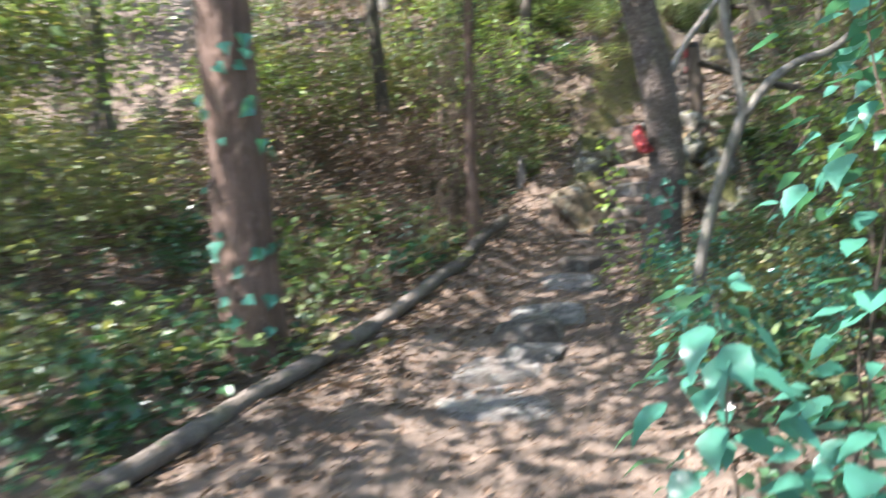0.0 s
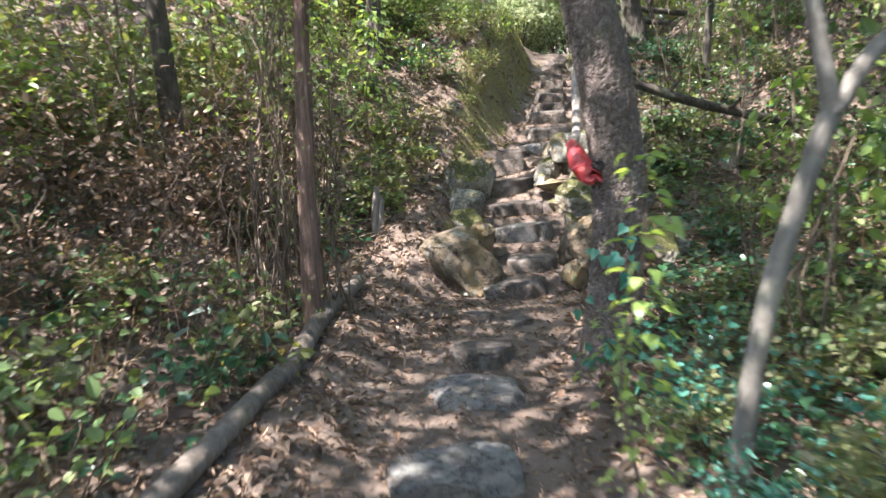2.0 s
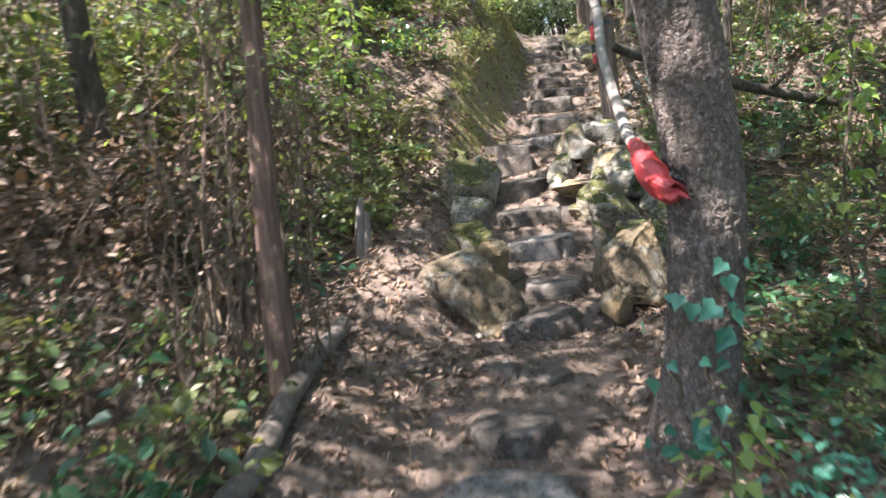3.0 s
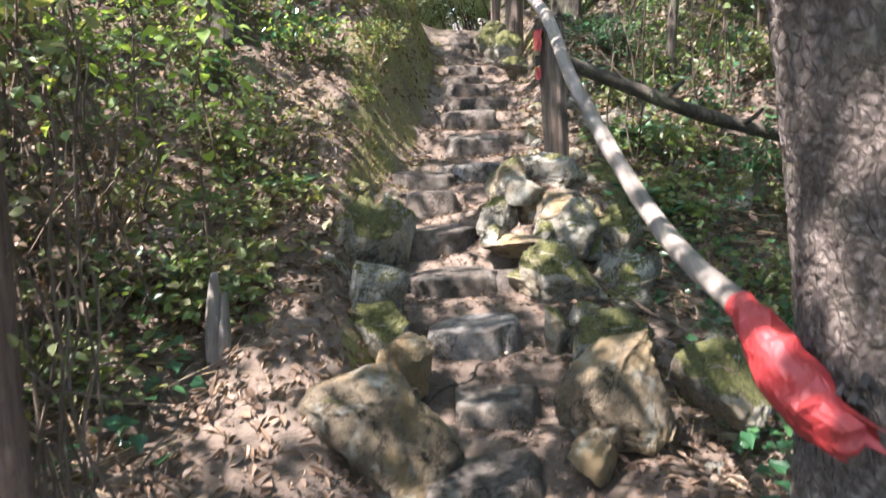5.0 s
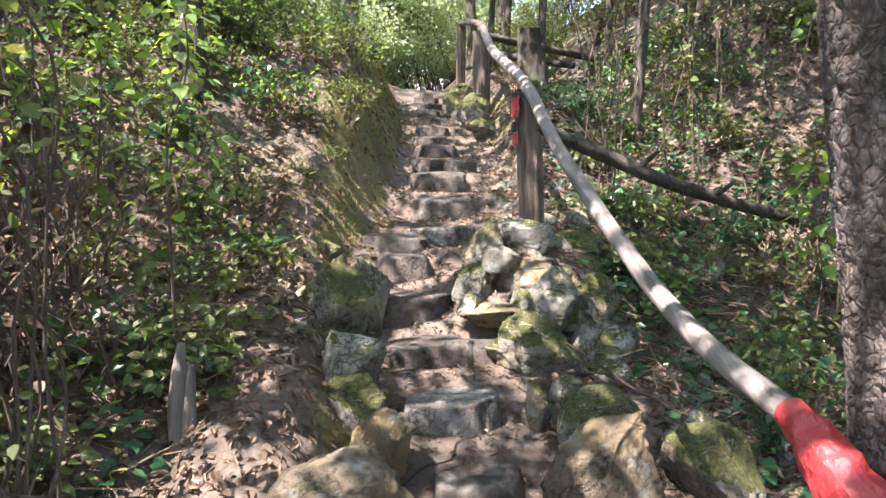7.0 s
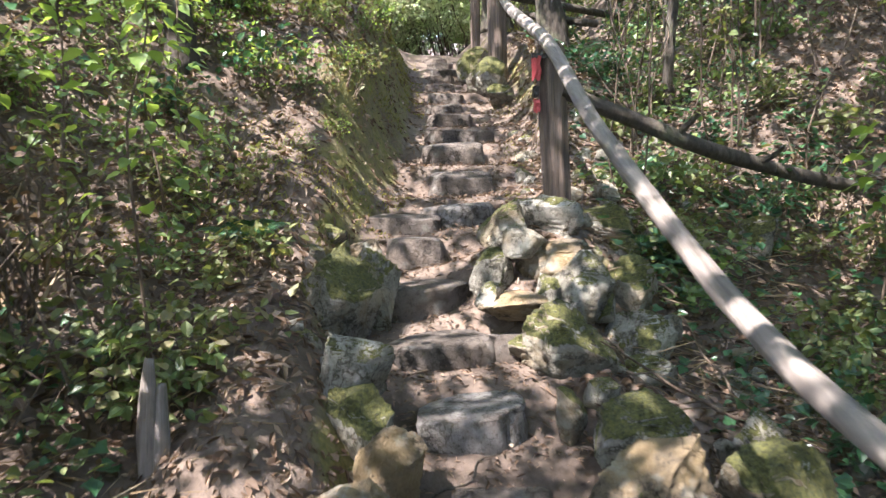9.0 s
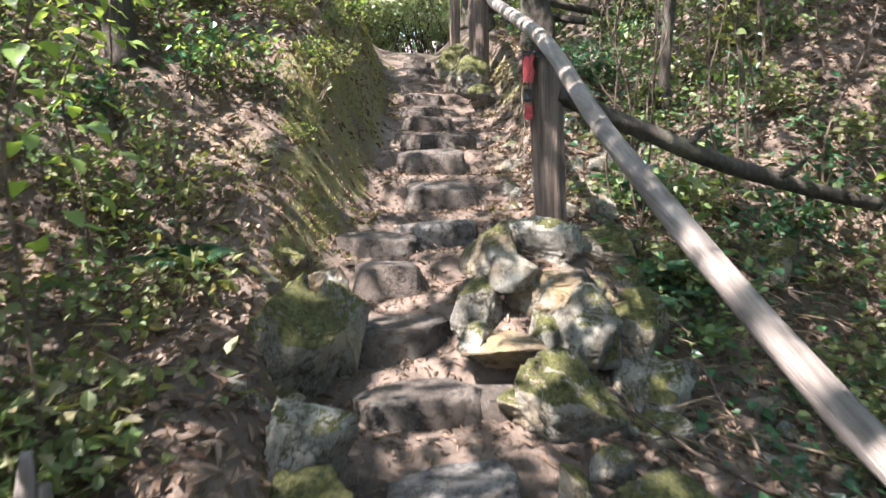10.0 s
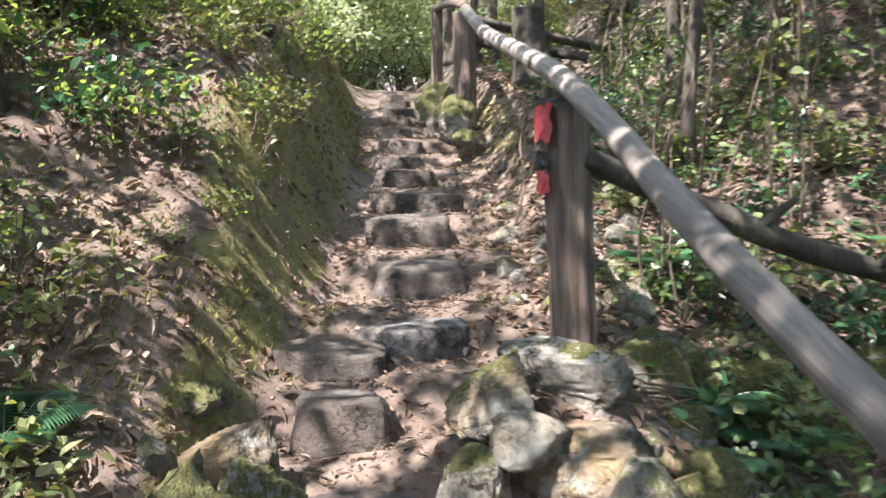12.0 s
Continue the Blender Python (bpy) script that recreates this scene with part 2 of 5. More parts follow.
def tube(points, radii, n=10, seed=0, rough=0.0, cap=True, out=None, spline=0):
    """Verts and faces of a bent, tapering round bar along the points."""
    pts = [Vector(p) for p in points]
    if spline:
        fine, rad = [], []
        for i in range(len(pts) - 1):
            p0, p1, p2, p3 = pts[max(i - 1, 0)], pts[i], pts[i + 1], pts[min(i + 2, len(pts) - 1)]
            for k in range(spline):
                t = k / spline
                fine.append(0.5 * ((2 * p1) + (p2 - p0) * t + (2 * p0 - 5 * p1 + 4 * p2 - p3) * t * t + (3 * p1 - p0 - 3 * p2 + p3) * t ** 3))
                rad.append(radii[i] + (radii[i + 1] - radii[i]) * t)
        pts, radii = fine + [pts[-1]], rad + [radii[-1]]
    verts, faces = ([], []) if out is None else out
    base = len(verts)
    side = None
    for i, p in enumerate(pts):
        d = (pts[min(i + 1, len(pts) - 1)] - pts[max(i - 1, 0)]).normalized()
        if side is None:
            side = d.orthogonal().normalized()
        side = (side - d * side.dot(d)).normalized()
        up = d.cross(side)
        for k in range(n):
            a = 2 * math.pi * k / n
            w = side * math.cos(a) + up * math.sin(a)
            r = radii[i]
            if rough:
                r *= 1 + rough * noise.noise(p * 3.1 + w * 1.4 + Vector((seed * 7.3, 0, 0)))
            verts.append(p + w * r)
    for i in range(len(pts) - 1):
        for k in range(n):
            a, b = base + i * n + k, base + i * n + (k + 1) % n
            faces.append((a, b, b + n, a + n))
    if cap:
        faces.append(tuple(base + k for k in reversed(range(n))))
        e = base + (len(pts) - 1) * n
        faces.append(tuple(e + k for k in range(n)))
    return verts, faces


LEAF_SHAPES = {
    "ovate": ([(0, 0), (0.3, 0.25), (0.28, 0.6), (0, 1), (-0.28, 0.6), (-0.3, 0.25)], [(0, 1, 2, 3), (0, 3, 4, 5)]),
    "narrow": ([(0, 0), (0.13, 0.3), (0.11, 0.65), (0, 1), (-0.11, 0.65), (-0.13, 0.3)], [(0, 1, 2, 3), (0, 3, 4, 5)]),
    "simple": ([(0, 0), (0.33, 0.45), (0, 1), (-0.33, 0.45)], [(0, 1, 2), (0, 2, 3)]),
    "ivy": ([(0, 0.1), (0.25, -0.02), (0.5, 0.3), (0.3, 0.52), (0, 1), (-0.3, 0.52), (-0.5, 0.3), (-0.25, -0.02)], [(0, 1, 2, 3, 4), (0, 4, 5, 6, 7)]),
    "pinna": ([(0, 0), (0.075, 0.2), (0.06, 0.6), (0, 1), (-0.06, 0.6), (-0.075, 0.2)], [(0, 1, 2, 3), (0, 3, 4, 5)]),
    "blade": ([(0.008, 0), (0.006, 0.5), (0, 1), (-0.008, 0)], [(0, 1, 2, 3)]),
}


def leaves(places, normals, sizes, rng, shape="ovate", fold=0.12, droop=0.15, heading=None):
    """Verts and faces of many leaves: one island each."""
    prof, fcs = LEAF_SHAPES[shape]
    n = len(places)
    P, N = np.asarray(places, float), np.asarray(normals, float)
    N = N / np.linalg.norm(N, axis=1, keepdims=True)
    H = rng.normal(size=(n, 3)) if heading is None else np.asarray(heading, float)
    H = H - N * np.sum(H * N, axis=1, keepdims=True)
    H = H / (np.linalg.norm(H, axis=1, keepdims=True) + 1e-9)
    S = np.cross(H, N)
    size = np.asarray(sizes, float)[:, None]
    k = len(prof)
    V = np.empty((n, k, 3))
    for j, (u, w) in enumerate(prof):
        V[:, j] = P + size * (u * S + w * H + (abs(u) * fold * 2 - droop * w * w) * N)
    faces = []
    for f in fcs:
        faces.append(np.asarray(f)[None, :] + (np.arange(n) * k)[:, None])
    flist = [tuple(r) for arr in faces for r in arr.tolist()]
    return V.reshape(-1, 3).tolist(), flist


# ---- the lie of the land ----
PATH_Y = [-8, 0, 3, 5, 6.3, 7.3, 8.1, 8.7, 9.1, 9.5, 9.9, 10.45, 11.1, 11.5, 12.2, 14, 17.1, 25, 40]
PATH_X = [0.2, 0.25, 0.5, 0.75, 1.0, 1.55, 1.95, 2.13, 2.2, 2.32, 2.45, 2.8, 3.2, 3.38, 3.75, 4.5, 5.7, 8.4, 13.5]
RISE_Y = [-60, -8, 0, 4, 5, 6.3, 7.3, 7.9, 8.7, 9.5, 10.4, 11.2, 12.2, 13.9, 17.1, 19, 25, 45, 200]
RISE_Z = [-3, -0.3, -0.12, 0.0, 0.08, 0.2, 0.36, 0.5, 0.75, 1.0, 1.37, 1.6, 1.95, 2.45, 3.18, 3.3, 3.3, 5.0, 18]
TREADS = [(7.55, 0.47), (8.02, 0.65), (8.44, 0.82), (8.95, 0.95), (9.35, 1.13), (9.86, 1.31), (10.28, 1.47), (10.87, 1.67), (11.42, 1.83),
          (11.98, 1.99), (12.45, 2.12), (13.0, 2.25), (13.45, 2.4), (14.0, 2.53), (14.5, 2.66), (15.2, 2.83), (15.9, 2.97), (16.6, 3.1)]


def ss(a, b, v):
    t = min(1.0, max(0.0, (v - a) / (b - a)))
    return t * t * (3 - 2 * t)


def path_x(y):
    return float(np.interp(y, PATH_Y, PATH_X))


def stair_z(ye):
    z = 0.36
    for y0, top in TREADS:
        z += (top - 0.025 - z) * ss(y0 + 0.06, y0 + 0.34, ye)
    return z


def land(x, y):
    """Height of the ground and distance from the middle of the path (left: minus)."""
    dx = x - path_x(y)
    w = ss(6.5, 8, y)
    d = dx * (1 - 0.07 * w)
    ye = y + 0.35 * w * max(-1.2, min(1.2, dx))
    smooth = float(np.interp(y, RISE_Y, RISE_Z))
    z = smooth
    if 7.3 < ye < 17.2 and abs(d) < 0.75:
        z += (stair_z(ye) - smooth) * (1 - ss(0.36, 0.72, abs(d)))
    z += 0.85 * ss(9.9, 11.8, y) * ss(0.42, 0.98, -d) * (1 - 0.55 * ss(15, 18, y)) + 0.5 * ss(1.2, 4, -d) + 0.1 * ss(0.5, 1.0, -d) + 0.9 * ss(4, 14, -d)
    z += 0.12 * ss(0.4, 0.8, d) + 0.35 * ss(2.0, 6, d) + 0.4 * ss(10.5, 12.5, y) * ss(0.6, 1.0, d) * (1 - ss(1.1, 2.2, d)) + 0.8 * ss(6, 16, d)
    z += 0.2 * ss(0.42, 0.7, -d) * (1 - ss(0.8, 1.25, -d)) * ss(7.6, 8.6, y) * (1 - ss(10, 11, y))
    z += 0.3 * math.exp(-((x - 2.93) / 0.48) ** 2 - ((y - 9.36) / 0.36) ** 2)
    z -= 0.15 * ss(0.5, 0.9, d) * (1 - ss(2.2, 3.0, d)) * ss(7.0, 7.6, y) * (1 - ss(8.95, 9.35, y))
    z += 2.0 * ss(1.3, 4.6, d) * ss(8.9, 12.0, y)
    off = ss(0.3, 0.9, abs(d))
    rise = ss(9.8, 11.8, y) * ss(0.4, 0.8, -d) * (1 - ss(1.4, 2.2, -d))
    p = Vector((x, y, 0))
    z += 0.1 * rise * noise.noise(p * 2.6) + 0.05 * rise * noise.noise(p * 7.7) + (0.012 + 0.05 * off) * noise.noise(p * 1.7) + (0.008 + 0.016 * off) * noise.noise(p * 6.1) + 0.006 * noise.noise(p * 17)
    return z, d


LOG_Y = [1.0, 2.75, 4.0, 4.85, 5.55, 6.1, 6.45, 6.9, 7.35, 7.6, 8.4]
LOG_X = [-2.0, -1.53, -1.06, -0.64, -0.33, -0.08, 0.06, 0.22, 0.4, 0.55, 0.8]


def log_x(y):
    """The line of the fallen branch that borders the path."""
    return float(np.interp(y, LOG_Y, LOG_X))


def gz(x, y):
    return land(x, y)[0]


def gnormal(x, y, e=0.06):
    z = gz(x, y)
    return (-(gz(x + e, y) - z) / e, -(gz(x, y + e) - z) / e, 1.0)


def spread(lo, hi, step, far, ratio=1.35):
    mid = list(np.arange(lo, hi + 1e-6, step))
    out, s, v = [], step, hi
    while v < far:
        s *= ratio
        v += s
        out.append(v)
    pre, s, v = [], step, lo
    while v > -far:
        s *= ratio
        v -= s
        pre.append(v)
    return pre[::-1] + mid + out


def build_ground():
    xs, ys = spread(-1.6, 5.2, 0.055, 150), spread(2.4, 14.5, 0.055, 150)
    verts = [(x, y, gz(x, y)) for y in ys for x in xs]
    n = len(xs)
    faces = [(j * n + i, j * n + i + 1, (j + 1) * n + i + 1, (j + 1) * n + i) for j in range(len(ys) - 1) for i in range(n - 1)]
    tagged(mesh_object("ground", verts, faces, EARTH, smooth=True), "bare brown earth of a wooded slope with a worn footpath", "ground", kind="structure")


build_ground()


# ---- stones ----
def stone_mesh(w, d, h, seed, flat, cuts=15, level=4):
    """A boulder hewn by a few planes, then weathered; flat ones keep a level top."""
    rng = random.Random(seed)
    bm = bmesh.new()
    bmesh.ops.create_icosphere(bm, subdivisions=5 if not flat and w > 0.24 else level, radius=1.0)
    planes = []
    for i in range(9 if flat else cuts):
        v = Vector((rng.uniform(-1, 1), rng.uniform(-1, 1), rng.uniform(-0.4, 1) if not flat else rng.uniform(-0.2, 0.4))).normalized()
        planes.append((v, rng.uniform(0.82, 1.15) if flat else rng.uniform(0.5, 0.84)))
    off = Vector((rng.uniform(-50, 50), rng.uniform(-50, 50), rng.uniform(-50, 50)))
    p = 0.42 if flat else 0.46
    amp = 0.6 if flat else 1.0
    for v in bm.verts:
        c = Vector([math.copysign(abs(a) ** p, a) for a in v.co])
        for nrm, lim in planes:
            e = c.dot(nrm) - lim
            if e > 0:
                c -= nrm * e
        u = c.normalized()
        c += u * amp * (0.08 * noise.noise(c * 1.4 + off) + 0.12 * (0.25 - abs(noise.noise(c * 2.6 + off))) + 0.07 * (0.25 - abs(noise.noise(c * 6.0 + off))) + 0.045 * noise.noise(c * 12 + off) + 0.025 * noise.noise(c * 25 + off))
        if flat and c.z > 0.5:
            c.z = 0.5 + (c.z - 0.5) * 0.2
        k = 0.56
        v.co = Vector((c.x * w * k, c.y * d * k, c.z * h * (1.0 if flat else 0.62)))
    return bm


def stone(name, x, y, z, w, d, h, turn, seed, mat, label, category, group, flat=False):
    bm = stone_mesh(w, d, h, seed, flat)
    me = bpy.data.meshes.new(name)
    bm.to_mesh(me)
    bm.free()
    me.materials.append(mat)
    me.polygons.foreach_set("use_smooth", [True] * len(me.polygons))
    ob = new(name, me)
    rng = random.Random(seed + 5)
    ob.matrix_basis = pose(x, y, z, rng.uniform(-5, 5), rng.uniform(-5, 5), turn + rng.uniform(-6, 6))
    return tagged(ob, label, category, group)


stone_count = [0]


def step_stone(x, y, w, d, h, turn, mat=None, grey=False):
    stone_count[0] += 1
    d = max(d, 0.24) * 1.15
    yaw = radians(turn)
    cx, cy = x - math.sin(yaw) * 0.05, y + math.cos(yaw) * 0.05
    front = gz(x + math.sin(yaw) * 0.17, y - math.cos(yaw) * 0.17)
    top = front + h * 0.82
    stone("step_stone", cx, cy, top - 0.55 * h * 1.25, w * 0.98, d, h * 1.25, turn, 100 + stone_count[0], SLAB if grey else STEP,
          "worn grey flat stone set into the footpath" if grey else "worn brown stone forming a rough step in the path",
          "stone step", "steps of the stone stair", flat=True)


def steps():
    step_stone(0.22, 3.97, 0.67, 0.40, 0.04, 1, grey=True)
    step_stone(0.21, 4.40, 0.53, 0.35, 0.06, 8, grey=True)
    step_stone(0.47, 4.66, 0.36, 0.30, 0.06, -20, grey=True)
    step_stone(0.49, 5.02, 0.46, 0.30, 0.13, -4)
    step_stone(0.66, 5.36, 0.50, 0.38, 0.07, -9, grey=True)
    step_stone(0.94, 6.10, 0.5, 0.36, 0.06, -12, grey=True)
    step_stone(1.10, 6.53, 0.34, 0.26, 0.12, -12)
    step_stone(1.25, 7.15, 0.18, 0.14, 0.06, -12)
    step_stone(1.47, 7.05, 0.17, 0.14, 0.05, 10)
    step_stone(1.66, 7.60, 0.42, 0.26, 0.12, -12)
    step_stone(1.95, 8.10, 0.36, 0.28, 0.12, -25)
    step_stone(2.04, 8.54, 0.42, 0.34, 0.15, -25, grey=True)
    step_stone(2.13, 9.07, 0.5, 0.24, 0.14, -22)
    step_stone(2.43, 8.97, 0.18, 0.20, 0.12, -30)
    step_stone(2.23, 9.44, 0.46, 0.24, 0.19, -20)
    step_stone(2.39, 9.95, 0.36, 0.26, 0.18, -25)
    step_stone(2.46, 10.35, 0.44, 0.26, 0.16, -22)
    step_stone(2.90, 10.45, 0.46, 0.36, 0.15, -25, grey=True)
    step_stone(3.19, 10.97, 0.48, 0.30, 0.18, -25)
    step_stone(3.36, 11.52, 0.46, 0.30, 0.19, -25)
    step_stone(3.69, 12.09, 0.60, 0.30, 0.16, -24)
    step_stone(3.80, 12.55, 0.42, 0.26, 0.14, -25)
    step_stone(4.00, 13.10, 0.36, 0.26, 0.13, -27)
    step_stone(4.23, 13.55, 0.36, 0.26, 0.15, -27)
    step_stone(4.42, 14.08, 0.34, 0.26, 0.13, -24)
    step_stone(4.67, 14.58, 0.30, 0.26, 0.13, -27)
    step_stone(5.00, 15.28, 0.34, 0.26, 0.15, -25)
    step_stone(5.28, 15.98, 0.36, 0.26, 0.14, -22)
    step_stone(5.52, 16.68, 0.36, 0.26, 0.13, -25)


steps()


def set_rock(x, y, z, w, h, moss=0.5, mat=None, label="", turn=-25):
    """A rock whose seen face has its middle at x, y, z; it reaches down into the earth."""
    stone_count[0] += 1
    if mat is None:
        mat = STONES[min(STONES, key=lambda k: abs(k / 10 - moss - 0.15))]
    label = label or ("grey limestone rock thick with green moss" if moss > 0.75 else "rough grey-brown rock with patches of moss beside the steps" if moss > 0.4 else "rough weathered grey rock beside the stone steps")
    bx, by = x + 0.12 * w, y + 0.3 * w
    top = z + h / 2
    low = max(min(z - h / 2, gz(bx, by) - 0.02), z - h * 0.62)
    tall = top - low
    stone("rock", bx, by, (top + low) / 2, w * 1.02, w * 0.9, tall * 0.98, turn, 300 + stone_count[0], mat, label, "rock", "rocks beside the steps")


def side_rocks():
    # the heap at the foot of the post
    set_rock(2.57, 8.62, 0.93, 0.41, 0.36, 0.5)
    set_rock(3.09, 8.70, 0.90, 0.34, 0.21, 0.3, PALE, "pale squared limestone block beside the rail")
    set_rock(2.84, 8.86, 1.14, 0.32, 0.26, 0.3)
    set_rock(2.81, 9.12, 1.24, 0.41, 0.23, 0.4, OCHRE, "broad ochre-stained rock lying in the heap")
    set_rock(2.52, 9.22, 1.20, 0.24, 0.22, 0.7)
    set_rock(2.90, 9.38, 1.46, 0.4, 0.22, 0.3, PALE, "pale grey mossy slab on top of the rock heap")
    set_rock(2.66, 9.36, 1.42, 0.27, 0.2, 0.5)
    set_rock(3.45, 9.50, 1.36, 0.33, 0.2, 1.0)
    set_rock(2.46, 8.95, 1.06, 0.38, 0.13, 0.5, OCHRE, "thin yellow-edged slab at the foot of the rock heap", turn=-18)
    set_rock(3.24, 9.00, 1.06, 0.32, 0.28, 0.9)
    set_rock(2.99, 9.30, 1.31, 0.19, 0.14, 0.3)
    set_rock(2.69, 9.20, 1.33, 0.23, 0.13, 0.2)
    set_rock(3.81, 9.30, 1.19, 0.3, 0.28, 0.8)
    set_rock(3.62, 9.72, 1.36, 0.28, 0.16, 0.5)
    set_rock(3.2, 9.45, 1.36, 0.2, 0.15, 0.3)
    for x, y, z, w, moss in ((2.72, 8.98, 1.12, 0.2, 0.6), (2.45, 8.78, 0.92, 0.16, 0.5), (2.98, 8.92, 1.02, 0.18, 0.7), (3.12, 9.22, 1.2, 0.2, 0.5), (2.42, 9.05, 1.12, 0.17, 0.4), (2.78, 8.66, 0.86, 0.15, 0.6), (3.3, 8.78, 0.9, 0.16, 0.3), (2.6, 8.36, 0.74, 0.2, 0.5), (2.72, 8.1, 0.68, 0.18, 0.4), (3.35, 9.25, 1.2, 0.22, 0.8)):
        set_rock(x, y, z, w, w * 0.7, moss, turn=x * 90)
    # along the right-hand edge of the lower steps
    set_rock(2.36, 8.30, 0.75, 0.17, 0.2, 0.8)
    set_rock(2.50, 7.96, 0.79, 0.46, 0.2, 0.5)
    set_rock(2.98, 8.50, 0.75, 0.31, 0.17, 0.6)
    set_rock(2.21, 7.50, 0.75, 0.44, 0.36, 0.5, OCHRE, "large yellowish boulder capped with moss beside the steps")
    set_rock(2.63, 7.45, 0.74, 0.33, 0.33, 0.9)
    set_rock(2.32, 7.72, 0.62, 0.24, 0.22, 0.6)
    set_rock(3.09, 7.95, 0.60, 0.24, 0.22, 0.4)
    set_rock(2.04, 7.45, 0.52, 0.2, 0.18, 0.3, OCHRE, "small ochre stone at the step edge")
    # along the left-hand edge
    set_rock(1.24, 7.75, 0.62, 0.6, 0.42, 0.3, OCHRE, "large ochre boulder at the foot of the stone steps", turn=-32)
    set_rock(1.55, 8.25, 0.72, 0.28, 0.26, 0.4, OCHRE, "ochre rock with yellow lichen beside the steps")
    set_rock(1.52, 8.60, 0.96, 0.35, 0.22, 0.3, PALE, "white-faced pale rock with moss at its edges")
    set_rock(1.50, 8.40, 0.82, 0.3, 0.18, 0.9)
    set_rock(1.65, 9.25, 1.12, 0.52, 0.5, 1.0)
    set_rock(1.88, 9.38, 1.14, 0.29, 0.42, 0.6)
    set_rock(1.32, 8.90, 1.01, 0.28, 0.18, 0.7)
    set_rock(1.93, 9.65, 1.24, 0.27, 0.22, 0.6, OCHRE, "mossy yellowish rock at the path edge")
    set_rock(1.85, 10.00, 1.32, 0.3, 0.17, 0.8)
    set_rock(1.66, 9.70, 1.27, 0.15, 0.16, 0.4)
    set_rock(1.52, 10.20, 1.38, 0.26, 0.2, 1.0)
    set_rock(1.40, 9.80, 1.2, 0.24, 0.2, 0.8)
    set_rock(2.18, 10.60, 1.5, 0.22, 0.2, 0.7)
    # up the slope
    set_rock(4.60, 12.90, 2.32, 0.38, 0.25, 0.8)
    set_rock(4.24, 10.90, 1.68, 0.2, 0.16, 0.3)
    set_rock(4.75, 13.5, 2.55, 0.5, 0.45, 0.9)
    set_rock(5.1, 14.4, 2.8, 0.5, 0.45, 0.8)
    set_rock(3.95, 9.42, 1.25, 0.3, 0.24, 0.9)
    set_rock(4.49, 9.35, 1.2, 0.33, 0.24, 0.9)
    set_rock(3.85, 10.1, 1.5, 0.24, 0.16, 0.4)
    set_rock(4.1, 10.4, 1.55, 0.28, 0.15, 0.5)


side_rocks()


# ---- trees ----
def plate_bark(points, radii, seed, n=84, ring=0.016, depth=0.012, cell=(26, 9), gap=0.32):
    """A trunk whose bark is cut into raised plates."""
    pts = [Vector(p) for p in points]
    length = sum((b - a).length for a, b in zip(pts, pts[1:]))
    per = max(2, int(length / ring / (len(pts) - 1)))
    v, f = tube(points, radii, n, spline=per)
    mid, fine = [], []
    rings = len(v) // n
    out = []
    off = Vector((seed * 3.7, seed * 1.9, 0))
    for i in range(rings):
        c = sum((v[i * n + k] for k in range(0, n, 6)), Vector()) / (n / 6)
        for k in range(n):
            p = v[i * n + k]
            w = (p - c)
            r = w.length
            w = w / r
            q = Vector((w.x * r * cell[0], w.y * r * cell[0], p.z * cell[1])) + off
            q += Vector((noise.noise(p * 14), noise.noise(p * 14 + off), noise.noise(p * 9))) * 0.55
            dist, _ = noise.voronoi(q)
            edge = dist[1] - dist[0]
            plate = min(1.0, edge / gap)
            h = depth * (plate ** 0.6 - 0.6 + 0.55 * noise.noise(q * 0.7)) + 0.35 * depth * noise.noise(p * 60)
            big = 0.05 * r * noise.noise(p * 2.3 + off)
            out.append(p + w * (h + big))
    return out, f


def limb_points(start, way, length, rng, bits=5, wander=0.16, lift=0.05):
    pts, d = [Vector(start)], Vector(way).normalized()
    for i in range(bits):
        d = (d + Vector((rng.uniform(-1, 1), rng.uniform(-1, 1), rng.uniform(-0.6, 1) + lift)) * wander).normalized()
        pts.append(pts[-1] + d * length / bits)
    return pts


def crown_mesh(name, limbs, rng_seed, count, size, spreadr, mat, parent, shape="simple", label=""):
    rng = np.random.default_rng(rng_seed)
    pool = np.array([p for l in limbs for p in l[1:]], float)
    clumps = pool[rng.integers(0, len(pool), max(8, count // 60))] + rng.normal(size=(max(8, count // 60), 3)) * spreadr
    idx = rng.integers(0, len(clumps), count)
    P = clumps[idx] + rng.normal(size=(count, 3)) * np.array([0.33, 0.33, 0.2]) * spreadr * 0.9
    P = np.array([q for q in P if q[2] > gz(q[0], q[1]) + 2.8 or abs(q[0] - path_x(q[1])) > 3.2])
    count = len(P)
    N = rng.normal(size=(count, 3)) * 0.6 + np.array([0, 0, 1.0])
    v, f = leaves(P, N, size * rng.uniform(0.6, 1.3, count), rng, shape)
    return mesh_object(name, v, f, mat, parent, label)


